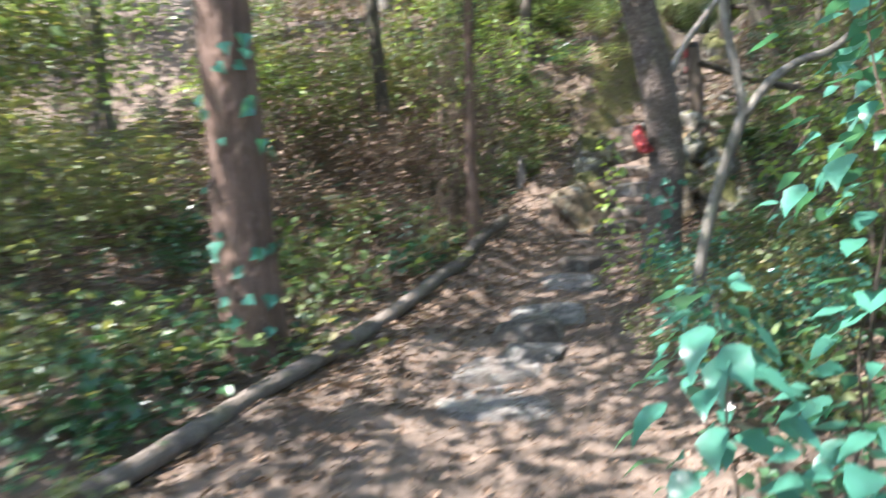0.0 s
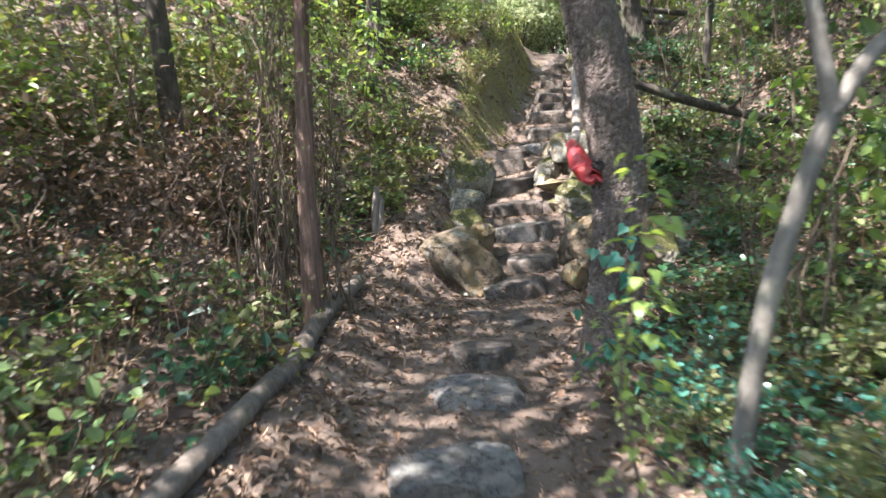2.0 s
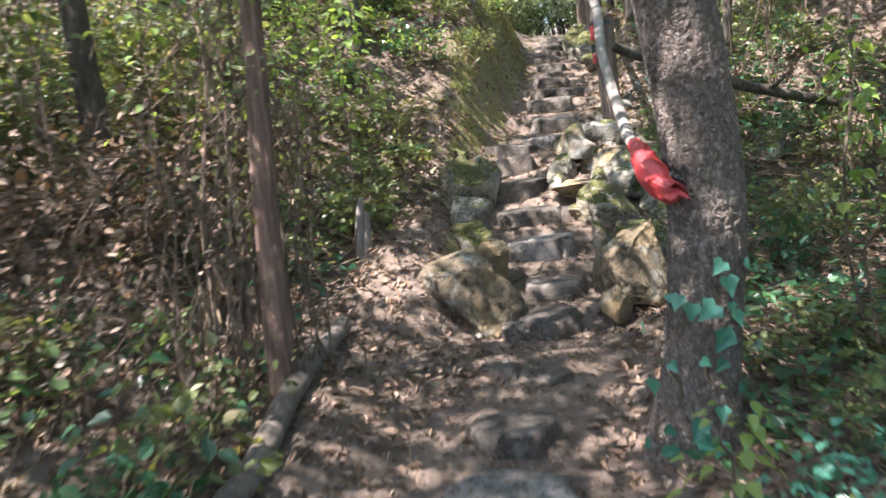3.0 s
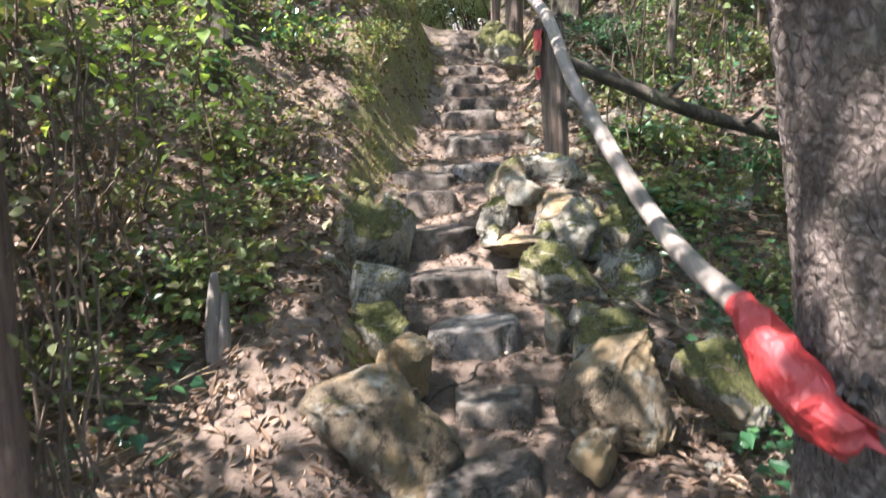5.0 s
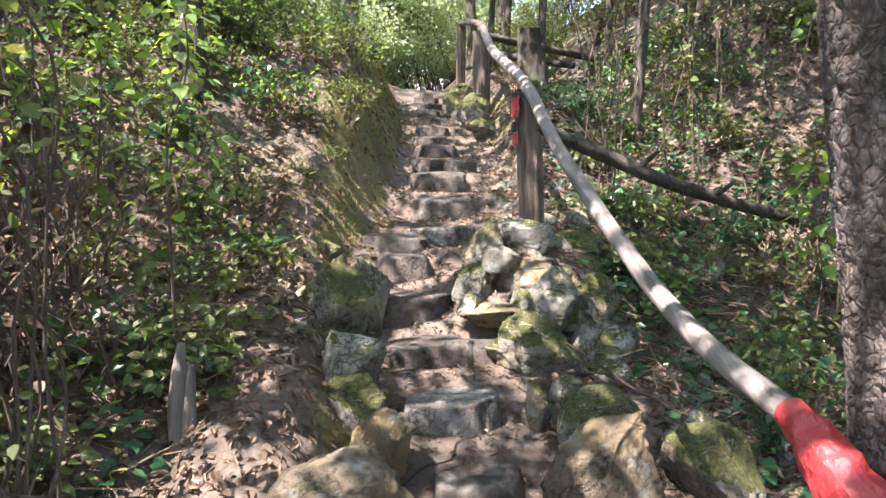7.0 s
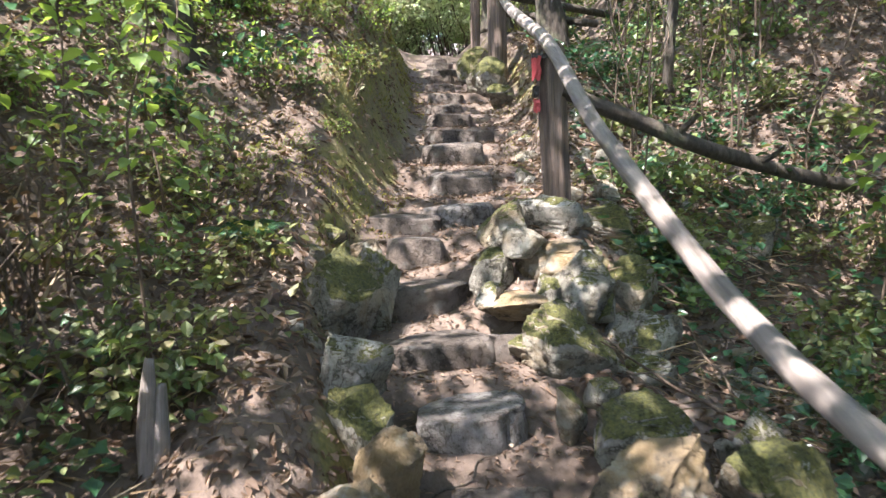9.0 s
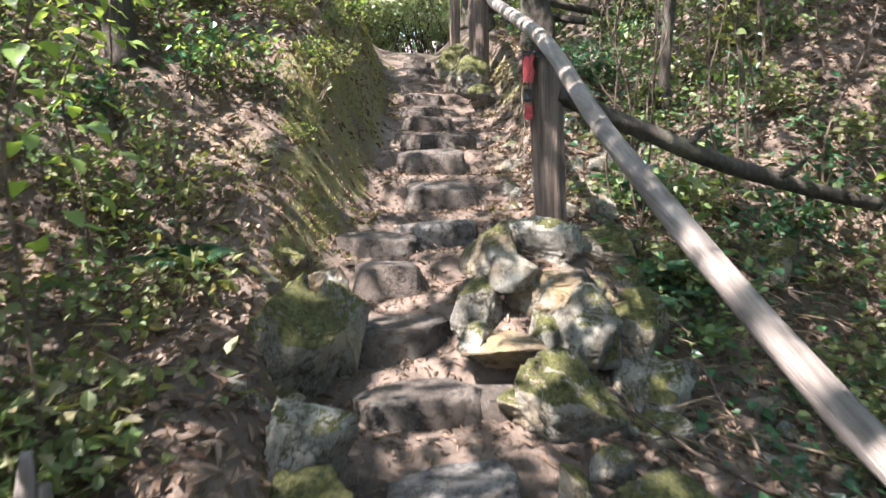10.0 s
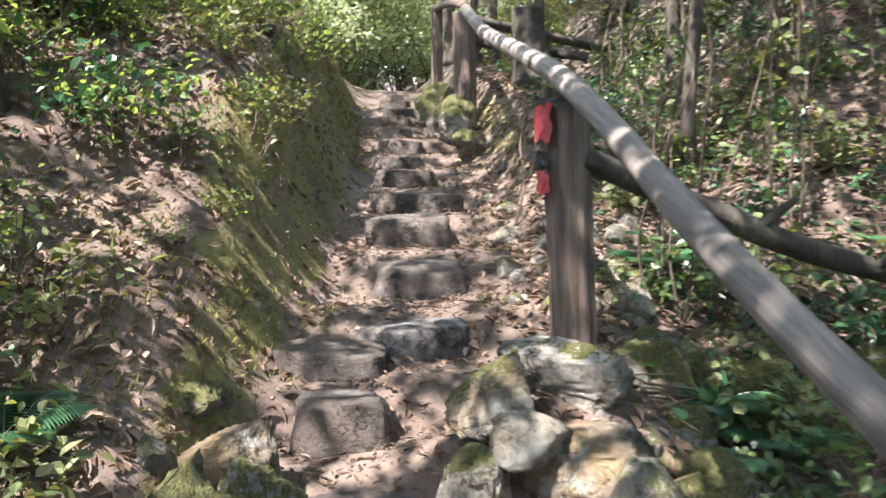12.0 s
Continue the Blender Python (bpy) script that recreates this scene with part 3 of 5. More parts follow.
def tree(name, label, points, radii, mat, seed, crown_count, crown_size, crown_mat, crown_r=1.0, limb_from=3, n=12, trunk_mesh=None, limbs_n=6, limb_len=2.4):
    rng = random.Random(seed)
    base = points[0]
    root = empty(name, label, "tree", at=(0, 0, 0))
    v, f = trunk_mesh if trunk_mesh else tube(points, radii, n, seed, 0.12, spline=5)
    mesh_object("trunk", v, f, mat, root, smooth=True)
    limbs = []
    top = [Vector(p) for p in points[limb_from:]]
    for i in range(limbs_n):
        s = top[i % len(top)]
        a = rng.uniform(0, 6.28)
        pts = limb_points(s, (math.cos(a), math.sin(a), rng.uniform(0.25, 0.9)), limb_len * rng.uniform(0.7, 1.25), rng)
        limbs.append(pts)
        r0 = radii[-1] * rng.uniform(0.5, 0.8)
        v, f = tube(pts, [r0 * (1 - 0.8 * k / (len(pts) - 1)) for k in range(len(pts))], 7, seed + i, 0.1)
        mesh_object("limb", v, f, mat, root, smooth=True)
        for j in range(2):
            b = pts[rng.randrange(2, len(pts))]
            a2 = rng.uniform(0, 6.28)
            tw = limb_points(b, (math.cos(a2), math.sin(a2), rng.uniform(0, 0.7)), limb_len * 0.5, rng, 4)
            limbs.append(tw)
            v, f = tube(tw, [r0 * 0.35, r0 * 0.3, r0 * 0.22, r0 * 0.15, r0 * 0.06], 5)
            mesh_object("limb", v, f, mat, root, smooth=True)
    if crown_count:
        crown_mesh("crown", limbs, seed + 50, crown_count, crown_size, crown_r, crown_mat, root)
    return root


def red_tree():
    pts = [(-1.3, 4.55, 0.0), (-1.28, 4.55, 0.3), (-1.27, 4.55, 0.9), (-1.26, 4.56, 1.6), (-1.25, 4.58, 2.5), (-1.2, 4.6, 4.0), (-1.1, 4.7, 6.0), (-1.0, 4.8, 8.0)]
    rad = [0.27, 0.215, 0.185, 0.165, 0.155, 0.14, 0.11, 0.06]
    v, f = plate_bark(pts, rad, 3, n=56, ring=0.03, depth=0.014, cell=(22, 1.6))
    tree("tall_tree", "tall straight tree with stringy reddish bark and climbing ivy", pts, rad, RED_BARK, 11, 4800, 0.13, LEAF, 1.35, 5, trunk_mesh=(v, f), limbs_n=7, limb_len=2.6)


def rail_tree():
    pts = [(1.70, 6.22, 0.0), (1.72, 6.2, 0.25), (1.75, 6.175, 0.6), (1.775, 6.16, 1.1), (1.755, 6.17, 1.5), (1.67, 6.19, 2.0), (1.53, 6.2, 2.6), (1.35, 6.25, 3.3), (1.2, 6.4, 4.6), (1.15, 6.6, 6.2)]
    rad = [0.24, 0.175, 0.14, 0.134, 0.138, 0.134, 0.128, 0.12, 0.1, 0.06]
    v, f = plate_bark(pts, rad, 8, n=150, ring=0.007, depth=0.0075, cell=(42, 20), gap=0.22)
    tree("rail_tree", "leaning oak-like tree with thick cracked grey bark beside the path", pts, rad, OAK, 21, 5000, 0.12, LEAF, 1.35, 7, trunk_mesh=(v, f), limbs_n=7, limb_len=2.8)


def forked_tree():
    root = empty("forked_sapling", "slim smooth grey sapling forking into two bare limbs", "tree")
    trunk = [(1.55, 4.78, 0.05), (1.58, 4.77, 0.5), (1.66, 4.74, 0.95), (1.8, 4.71, 1.4), (1.85, 4.7, 1.52)]
    v, f = tube(trunk, [0.05, 0.04, 0.037, 0.035, 0.032], 14, 2, 0.15, spline=5)
    mesh_object("trunk", v, f, SMOOTH, root, smooth=True)
    right = [(1.85, 4.7, 1.5), (2.0, 4.72, 1.68), (2.2, 4.75, 1.8), (2.45, 4.8, 1.88), (2.8, 4.9, 2.2), (3.1, 5.0, 2.9), (3.2, 5.1, 3.8)]
    left = [(1.84, 4.7, 1.48), (1.8, 4.72, 1.75), (1.74, 4.75, 2.1), (1.74, 4.8, 2.6), (1.8, 4.9, 3.6), (1.9, 5.0, 4.5)]
    limbs = []
    for i, l in enumerate((right, left)):
        v, f = tube(l, [0.031, 0.028, 0.026, 0.024, 0.02, 0.016, 0.01][:len(l)], 12, 4 + i, 0.12, spline=5)
        mesh_object("limb", v, f, SMOOTH, root, smooth=True)
        limbs.append([Vector(p) for p in l[4:]])
    crown_mesh("crown", limbs, 77, 500, 0.1, 0.7, LEAF, root)


def forest():
    rng = random.Random(5)
    # slim trunks seen behind the stair and on both slopes, then ones added for shade
    spots = [(3.5, 14.6, 0.13), (6.95, 17.7, 0.1), (1.3, 11.2, 0.085), (8.2, 15.5, 0.1), (6.9, 13.0, 0.07), (7.6, 17.8, 0.11), (5.6, 11.5, 0.05),
             (-2.4, 8.0, 0.09), (-3.2, 11.0, 0.12), (-0.8, 12.0, 0.1), (-4.6, 7.2, 0.13), (0.6, 14.2, 0.12), (4.9, 6.6, 0.1), (6.5, 9.0, 0.12),
             (5.2, 3.4, 0.14), (-4.8, 2.2, 0.15), (2.6, 18.2, 0.12), (9.6, 11.2, 0.14), (8.8, 6.4, 0.14), (-6.5, 12.5, 0.16), (3.4, -1.6, 0.16), (-3.0, -2.2, 0.16), (11.5, 15.5, 0.15), (-2.5, 16.5, 0.15), (-4.2, 9.4, 0.12), (-3.8, 4.6, 0.12), (-6.0, 6.0, 0.14), (-2.9, 13.4, 0.12),
             (6.4, 14.6, 0.06), (7.1, 14.0, 0.05), (7.6, 13.1, 0.07), (8.1, 12.4, 0.06), (6.7, 16.0, 0.07), (8.7, 13.9, 0.08), (6.2, 15.6, 0.05), (8.0, 11.2, 0.06), (7.2, 12.4, 0.045),
             # (-0.7, 8.5) added to shade the rock heap; the unseen rest block light from behind
             (-0.7, 8.5, 0.078), (0.2, -3.5, 0.16), (2.0, -4.5, 0.15), (-2.0, -5.0, 0.17), (5.5, -0.5, 0.14), (-5.0, -0.8, 0.15), (5.8, -4.0, 0.17), (-5.5, -4.5, 0.16), (1.2, -7.5, 0.18)]
    for i, (x, y, r) in enumerate(spots):
        h = rng.uniform(6, 9) + (3.5 if (x, y) == (-0.7, 8.5) else 0)
        lean = (rng.uniform(-0.5, 0.5), rng.uniform(-0.4, 0.4))
        z0 = gz(x, y) - 0.1
        pts = [(x + lean[0] * t * t + rng.uniform(-0.05, 0.05), y + lean[1] * t * t, z0 + h * t) for t in (0, 0.08, 0.2, 0.35, 0.55, 0.78, 1.0)]
        rad = [r * k for k in (1.35, 1.0, 0.92, 0.84, 0.7, 0.5, 0.25)]
        # leaf counts vary to steer how much sun the crowns let through
        tree("forest_tree", "slim dark-barked forest tree with a thin leafy crown", pts, rad, DARK_BARK if i % 3 or x > 5 else SMOOTH, 200 + i, (450 if (x, y) in ((-4.6, 7.2), (-4.2, 9.4)) else 1100 if (x < -4 and y > 0) or y > 13.9 or (y > 10.5 and x < -1) or r < 0.075 or (x, y) in ((-0.8, 12.0), (-2.4, 8.0), (-0.7, 8.5)) else 4300), 0.15,
             # far crowns take the leaf colour with sunlight painted in
             SUN_PAINTED if (y > 13.2 and x < 6.5) or (y > 10 and x < -1) else LEAF, 1.2, 3, limbs_n=6, limb_len=rng.uniform(2.2, 3.2))["group"] = "slim forest trees"


red_tree()
rail_tree()
forked_tree()
forest()


# ---- rail, posts, log ----
def bar(name, points, radii, mat, parent=None, n=14, rough=0.08, seed=0, label="", spline=6):
    """A round bar whose mesh has z along its length, so that grain runs along it."""
    a, b = Vector(points[0]), Vector(points[-1])
    turn = (b - a).to_track_quat("Z", "Y").to_matrix().to_4x4()
    m = Matrix.Translation(a) @ turn
    inv = m.inverted()
    v, f = tube([inv @ Vector(p) for p in points], radii, n, seed, rough, spline=spline)
    ob = mesh_object(name, v, f, mat, parent, label, smooth=True)
    ob.matrix_basis = m
    return ob


def post(x, y, z0, z1, r, lean, label, seed):
    root = empty("fence_post", label, "post", "posts of the handrail")
    n, rings = 48, 26
    v, f = [], []
    for i in range(rings + 1):
        t = i / rings
        for k in range(n):
            a = 2 * math.pi * k / n
            w = Vector((math.cos(a), math.sin(a), 0))
            q = Vector((math.cos(a) * 2.2, math.sin(a) * 2.2, t * 1.1 + seed))
            rr = r * (1 + 0.14 * noise.noise(q) - 0.4 * max(0, noise.noise(Vector((math.cos(a) * 5, math.sin(a) * 5, seed + t * 1.1))) - 0.15))
            v.append((w.x * rr + lean * t, w.y * rr, t * (z1 - z0) + (0.02 * noise.noise(q * 3) if i == rings else 0)))
    for i in range(rings):
        for k in range(n):
            a, b = i * n + k, i * n + (k + 1) % n
            f.append((a, b, b + n, a + n))
    f.append(tuple(rings * n + k for k in range(n)))
    mesh_object("shaft", v, f, POST, root)
    root.matrix_basis = Matrix.Translation((x, y, z0))
    return root


def fence():
    post(3.22, 9.68, 1.05, 2.37, 0.084, -0.09, "weathered split wooden post bound to the rail", 4)
    post(5.07, 13.85, 2.2, 3.55, 0.105, -0.03, "weathered wooden post standing on a mossy rock", 9)
    post(5.86, 16.0, 3.0, 4.1, 0.07, 0.0, "weathered wooden post at the top of the stair", 14)
    rail = empty("handrail", "long peeled grey wooden pole serving as a handrail", "handrail")
    line = [(1.585, 6.31, 1.42), (1.7, 6.57, 1.437), (1.84, 6.87, 1.475), (2.02, 7.29, 1.585), (2.44, 8.3, 1.94), (3.04, 9.58, 2.4), (4.0, 11.7, 2.96), (5.0, 13.72, 3.56), (5.1, 13.9, 3.6)]
    bar("pole", line, [0.026, 0.026, 0.027, 0.028, 0.031, 0.038, 0.044, 0.048, 0.047], RAIL, rail, seed=3, n=20, rough=0.1)
    rng = random.Random(12)
    for i in (2, 3, 4, 4, 5, 5, 6, 6):
        c = Vector(line[i]).lerp(Vector(line[i + 1]), rng.random())
        a = rng.uniform(0, 6.28)
        w = Vector((math.cos(a) * 0.8, -0.35 * math.cos(a), math.sin(a)))
        bar("knot", [c + w * 0.012, c + w * 0.024, c + w * 0.036], [0.017, 0.013, 0.007], RAIL, rail, n=9, rough=0.2, spline=2)
    low = empty("fallen_rail", "dark bark-covered pole slipped from the post to the ground", "fallen rail")
    bar("pole", [(3.18, 9.62, 2.13), (3.5, 9.55, 2.0), (4.1, 9.45, 1.78), (4.7, 9.4, 1.62), (5.25, 9.3, 1.5)], [0.042, 0.045, 0.048, 0.046, 0.04], DARK_BARK, low, seed=7, n=16, rough=0.16)
    bar("branch_stub", [(3.9, 9.47, 1.86), (3.93, 9.4, 1.93), (3.97, 9.36, 1.98)], [0.022, 0.018, 0.012], DARK_BARK, low, n=8, spline=2)
    bar("branch_stub", [(4.5, 9.4, 1.68), (4.55, 9.33, 1.72), (4.57, 9.27, 1.78)], [0.022, 0.018, 0.012], DARK_BARK, low, n=8, spline=2)
    tagged(bar("cross_rail", [(5.05, 13.9, 3.52), (6.0, 14.1, 3.48), (7.5, 14.5, 3.42)], [0.05, 0.05, 0.045], DARK_BARK, seed=8, n=12, rough=0.14), "dark wooden rail running off across the slope", "rail")
    tagged(bar("cross_rail", [(5.1, 13.95, 3.32), (5.6, 13.6, 3.22), (6.0, 13.2, 3.12)], [0.045, 0.045, 0.04], DARK_BARK, seed=9, n=12, rough=0.14), "short dark wooden rail beside the post", "rail")
    tagged(bar("upper_rail", [(5.02, 13.8, 3.62), (5.45, 14.9, 3.88), (5.86, 16.05, 4.08)], [0.04, 0.04, 0.04], POST, seed=10, n=12), "weathered rail joining the two upper posts", "rail")
    # tapes round the post
    for k, (z, mat, name, h, lab) in enumerate([(2.33, BLACK, "black_tape", 0.03, "black tape binding the rail to the post"), (2.26, FADED, "red_tape", 0.12, "faded red plastic strip tied round the post"),
                                               (2.13, BLACK, "black_tape", 0.06, "black tape binding the lower rail to the post"), (2.05, FADED, "red_tape", 0.07, "faded red plastic strip tied round the post")]):
        v, f, n, m = [], [], 14, 7
        span = 6.28 if k == 0 else (0, 1.15, 1.25, 0.85)[k]
        for i in range(n + 1):
            for j in range(m + 1):
                u, w = i / n, j / m
                a = 3.0 - span / 2 + span * u + (0.14 * noise.noise(Vector((w * 3, k, 1.5))) if k else 0)
                wr = noise.noise(Vector((u * 5, w * 4, k * 3.3)))
                rr = 0.091 + 0.007 * abs(wr) + (0.012 * max(0, noise.noise(Vector((u * 2.5, w * 2, k + 9)))) if k else 0)
                zz = h * (w - 0.5) * (1.1 + 0.45 * noise.noise(Vector((u * 4, k * 2.1, 4))))
                v.append((math.cos(a) * rr, math.sin(a) * rr, zz))
        for i in range(n):
            for j in range(m):
                q0 = i * (m + 1) + j
                f.append((q0, q0 + m + 1, q0 + m + 2, q0 + 1))
        t = mesh_object(name, v, f, mat)
        t.matrix_basis = pose(3.112 + 0.006 * k, 9.68, z, 4, -4, (0, 10, -4, 8)[k])
        tagged(t, lab, "tape")
    # dark stump behind the rail
    z = gz(5.5, 13.4)
    v, f = plate_bark([(5.52, 13.4, z - 0.1), (5.5, 13.4, z + 0.3), (5.47, 13.4, z + 0.5), (5.45, 13.38, z + 0.72)], [0.22, 0.17, 0.15, 0.14], 5, n=40, ring=0.03, depth=0.015, cell=(20, 5))
    tagged(mesh_object("stump", v, f, DARK_BARK, smooth=True), "broken dark reddish tree stump on the slope", "stump")


def red_bag():
    """Crumpled film wrapped round the rail's end and the trunk."""
    root = empty("red_wrapping", "crumpled red plastic film tied round the rail end at the trunk", "plastic wrapping")
    def film(name, axis, radii, seed, squash=0.8, n=22, per=5, label=""):
        v, f = tube(axis, radii, n, spline=per, cap=False)
        off = Vector((seed * 1.7, seed * 2.3, seed))
        out = []
        last = len(v) - n
        for i, p in enumerate(v):
            ridge = 0.3 - abs(noise.noise(Vector((p.x * 17, p.y * 11, p.z * 17)) + off))
            c = Vector((noise.noise(p * 22 + off), noise.noise(p * 22 - off), noise.noise(p * 20 + off * 2)))
            k = 1.0 if i > n else 0.25
            w = p + k * (c * 0.013 + Vector((-0.6, -0.5, 0.5)) * ridge * 0.03)
            if i >= last:
                w += Vector((0.012, -0.03, -0.012)) * (1 + noise.noise(p * 60 + off) * 2)
            out.append(w)
        return mesh_object(name, out, f, RED, root, label)
    film("sleeve", [(1.592, 6.325, 1.422), (1.585, 6.30, 1.412), (1.577, 6.23, 1.365), (1.57, 6.16, 1.315), (1.572, 6.1, 1.27)], [0.031, 0.034, 0.047, 0.056, 0.046], 2)
    film("flap", [(1.575, 6.15, 1.31), (1.57, 6.11, 1.275), (1.582, 6.08, 1.25), (1.61, 6.06, 1.26)], [0.03, 0.038, 0.032, 0.012], 7)
    for i, p in enumerate([(1.60, 6.11, 1.31), (1.612, 6.09, 1.30), (1.622, 6.08, 1.33)]):
        v, f = tube([p, (p[0] + 0.02, p[1] + 0.01, p[2] + 0.012), (p[0] + 0.035, p[1] - 0.01, p[2] - 0.01)], [0.008, 0.012, 0.004], 6)
        mesh_object("knot", v, f, BLACK, root, "torn black scrap of tape")


def path_log():
    pts = [(log_x(y), y, gz(log_x(y), y) + 0.05) for y in (2.3, 3.2, 4.0, 4.85, 5.55, 6.1, 6.45, 6.9, 7.35, 7.6)]
    ob = bar("fallen_log", pts, [0.056, 0.054, 0.052, 0.054, 0.053, 0.052, 0.052, 0.052, 0.052, 0.046], LOG_BARK, seed=31, n=16, rough=0.16)
    tagged(ob, "long grey fallen branch lying along the path edge", "log")


fence()
red_bag()
path_log()


# ---- undergrowth ----
def shrub_base(name, label, seed, height, width, stems_n, leaf_n, size, mat, shape="ovate", stem_mat=None, bare=0.25, group=""):
    """A shrub at the origin: thin stems and one foliage mesh."""
    rng = random.Random(seed)
    nrng = np.random.default_rng(seed)
    root = empty(name, label, "shrub" if height > 0.5 else "plant", group)
    sv, sf, pool = [], [], []
    for i in range(stems_n):
        if height > 0.5:
            sv, sf = [], []
        a = rng.uniform(0, 6.28)
        out = rng.uniform(0.1, 1) * width * 0.5
        start = Vector((math.cos(a) * out * 0.25, math.sin(a) * out * 0.25, -0.05))
        hh = height * rng.uniform(0.6, 1.0)
        pts = [start]
        for k in range(1, 6):
            t = k / 5
            pts.append(start + Vector((math.cos(a) * out * t + rng.uniform(-1, 1) * 0.05 * height, math.sin(a) * out * t + rng.uniform(-1, 1) * 0.05 * height, hh * t ** 0.85)))
        r = 0.003 + 0.0026 * height
        tube(pts, [r * (1 - 0.75 * k / 5) for k in range(6)], 5, out=(sv, sf), cap=False)
        for k in range(3):
            s = pts[rng.randrange(2, 6)]
            b = s + Vector((rng.uniform(-1, 1), rng.uniform(-1, 1), rng.uniform(0, 0.8))) * width * 0.3
            tube([s, (s + b) / 2 + Vector((0, 0, 0.02)), b], [r * 0.5, r * 0.4, r * 0.15], 4, out=(sv, sf), cap=False)
            pool += [(s + b) / 2, b, b]
        pool += pts[2:]
        if height > 0.5:
            mesh_object("stem", sv, sf, stem_mat or TWIG, root)
    if height <= 0.5:
        mesh_object("stalk", sv, sf, stem_mat or TWIG, root)
    pool = np.array([p for p in pool if p.z > bare * height] or pool, float)
    P = pool[nrng.integers(0, len(pool), leaf_n)] + nrng.normal(size=(leaf_n, 3)) * np.array([width, width, height * 0.7]) * 0.095
    P[:, 2] = np.maximum(P[:, 2], 0.01)
    N = nrng.normal(size=(leaf_n, 3)) * 0.55 + np.array([0, 0, 0.9])
    v, f = leaves(P, N, size * nrng.uniform(0.55, 1.25, leaf_n), nrng, shape, 0.12, 0.2)
    mesh_object("foliage", v, f, mat, root)
    return root


def near_plant(name, label, x, y, height, seed, leaf_n, size, mat, width=0.35, shape="ovate", lift=0.3):
    """A plant close to the path, each of its big leaves a part of its own."""
    rng = random.Random(seed)
    root = empty(name, label, "plant")
    z0 = gz(x, y)
    stem = [Vector((0, 0, -0.03))]
    for k in range(1, 6):
        stem.append(Vector((rng.uniform(-0.05, 0.05), rng.uniform(-0.05, 0.05), height * k / 5)))
    v, f = tube(stem, [0.008, 0.007, 0.006, 0.005, 0.004, 0.002], 6, spline=3)
    mesh_object("stem", v, f, TWIG, root, smooth=True)
    nrng = np.random.default_rng(seed)
    shapes = []
    for k in range(4):
        lv, lf = [], []
        rows, wide = 7, (0.36, 0.3, 0.4, 0.33)[k]
        for j in range(rows):
            t = j / (rows - 1)
            w = wide * math.sin(math.pi * min(1, 0.04 + 0.96 * t ** 0.75)) * (1 + 0.08 * (-1) ** j)
            z = -0.25 * (1 + 0.5 * k) * t * t + 0.05 * math.sin(t * 7 + k)
            lv += [(-w, t - 0.05 * w, z + w * (0.2 + 0.1 * k)), (0, t, z), (w, t - 0.05 * w, z + w * (0.25 - 0.05 * k))]
        for j in range(rows - 1):
            o = j * 3
            lf += [(o, o + 1, o + 4, o + 3), (o + 1, o + 2, o + 5, o + 4)]
        me = bpy.data.meshes.new("leaf")
        me.from_pydata(lv, [], lf)
        me.materials.append(mat)
        me.polygons.foreach_set("use_smooth", [True] * len(me.polygons))
        shapes.append(me)
    for i in range(leaf_n):
        t = lift + (1 - lift) * (i + rng.random()) / leaf_n
        c = stem[0].lerp(stem[-1], t)
        a = i * 2.4 + rng.uniform(-0.4, 0.4)
        rad = width * rng.uniform(0.15, 1.0) * (1.1 - 0.6 * t)
        ob = new("leaf", shapes[i % 4])
        ob.parent = root
        s = size * rng.uniform(0.7, 1.25)
        ob.matrix_basis = Matrix.Translation(c + Vector((math.sin(-a) * rad * 0.6, math.cos(a) * rad * 0.6, rng.uniform(-0.02, 0.03)))) @ Euler((rng.uniform(-0.5, 0.25), rng.uniform(-0.4, 0.4), a)).to_matrix().to_4x4() @ Matrix.Scale(s, 4)
    root.matrix_basis = Matrix.Translation((x, y, z0))
    return root


def scatter(bases, spots, rng, lo=0.8, hi=1.25, sink=0.03):
    """Plants at the spots, the first of each kind moved there, the rest copied."""
    used = set()
    for x, y in spots:
        b = rng.choice(bases)
        m = pose(x, y, gz(x, y) - sink, rng.uniform(-8, 8), rng.uniform(-8, 8), rng.uniform(0, 360))
        s = rng.uniform(lo, hi)
        if b.name in used:
            ob = copy_thing(b, m)
            ob.scale = (s, s, s * rng.uniform(0.85, 1.15))
        else:
            used.add(b.name)
            b.matrix_basis = m
    for b in bases:
        if b.name not in used:
            x, y = spots[0]
            b.matrix_basis = pose(x + 0.3, y + 0.3, gz(x + 0.3, y + 0.3))


def clear_of_walk(x, y, margin):
    if y > 17.2:
        return abs(x - path_x(y)) > 1.0
    return (x < min(path_x(y) - margin, -0.75 if y < 6 else 9)) or x > path_x(y) + margin


def area(rng, n, x0, x1, y0, y1, margin=0.9):
    out = []
    while len(out) < n:
        x, y = rng.uniform(x0, x1), rng.uniform(y0, y1)
        if clear_of_walk(x, y, margin):
            out.append((x, y))
    return out


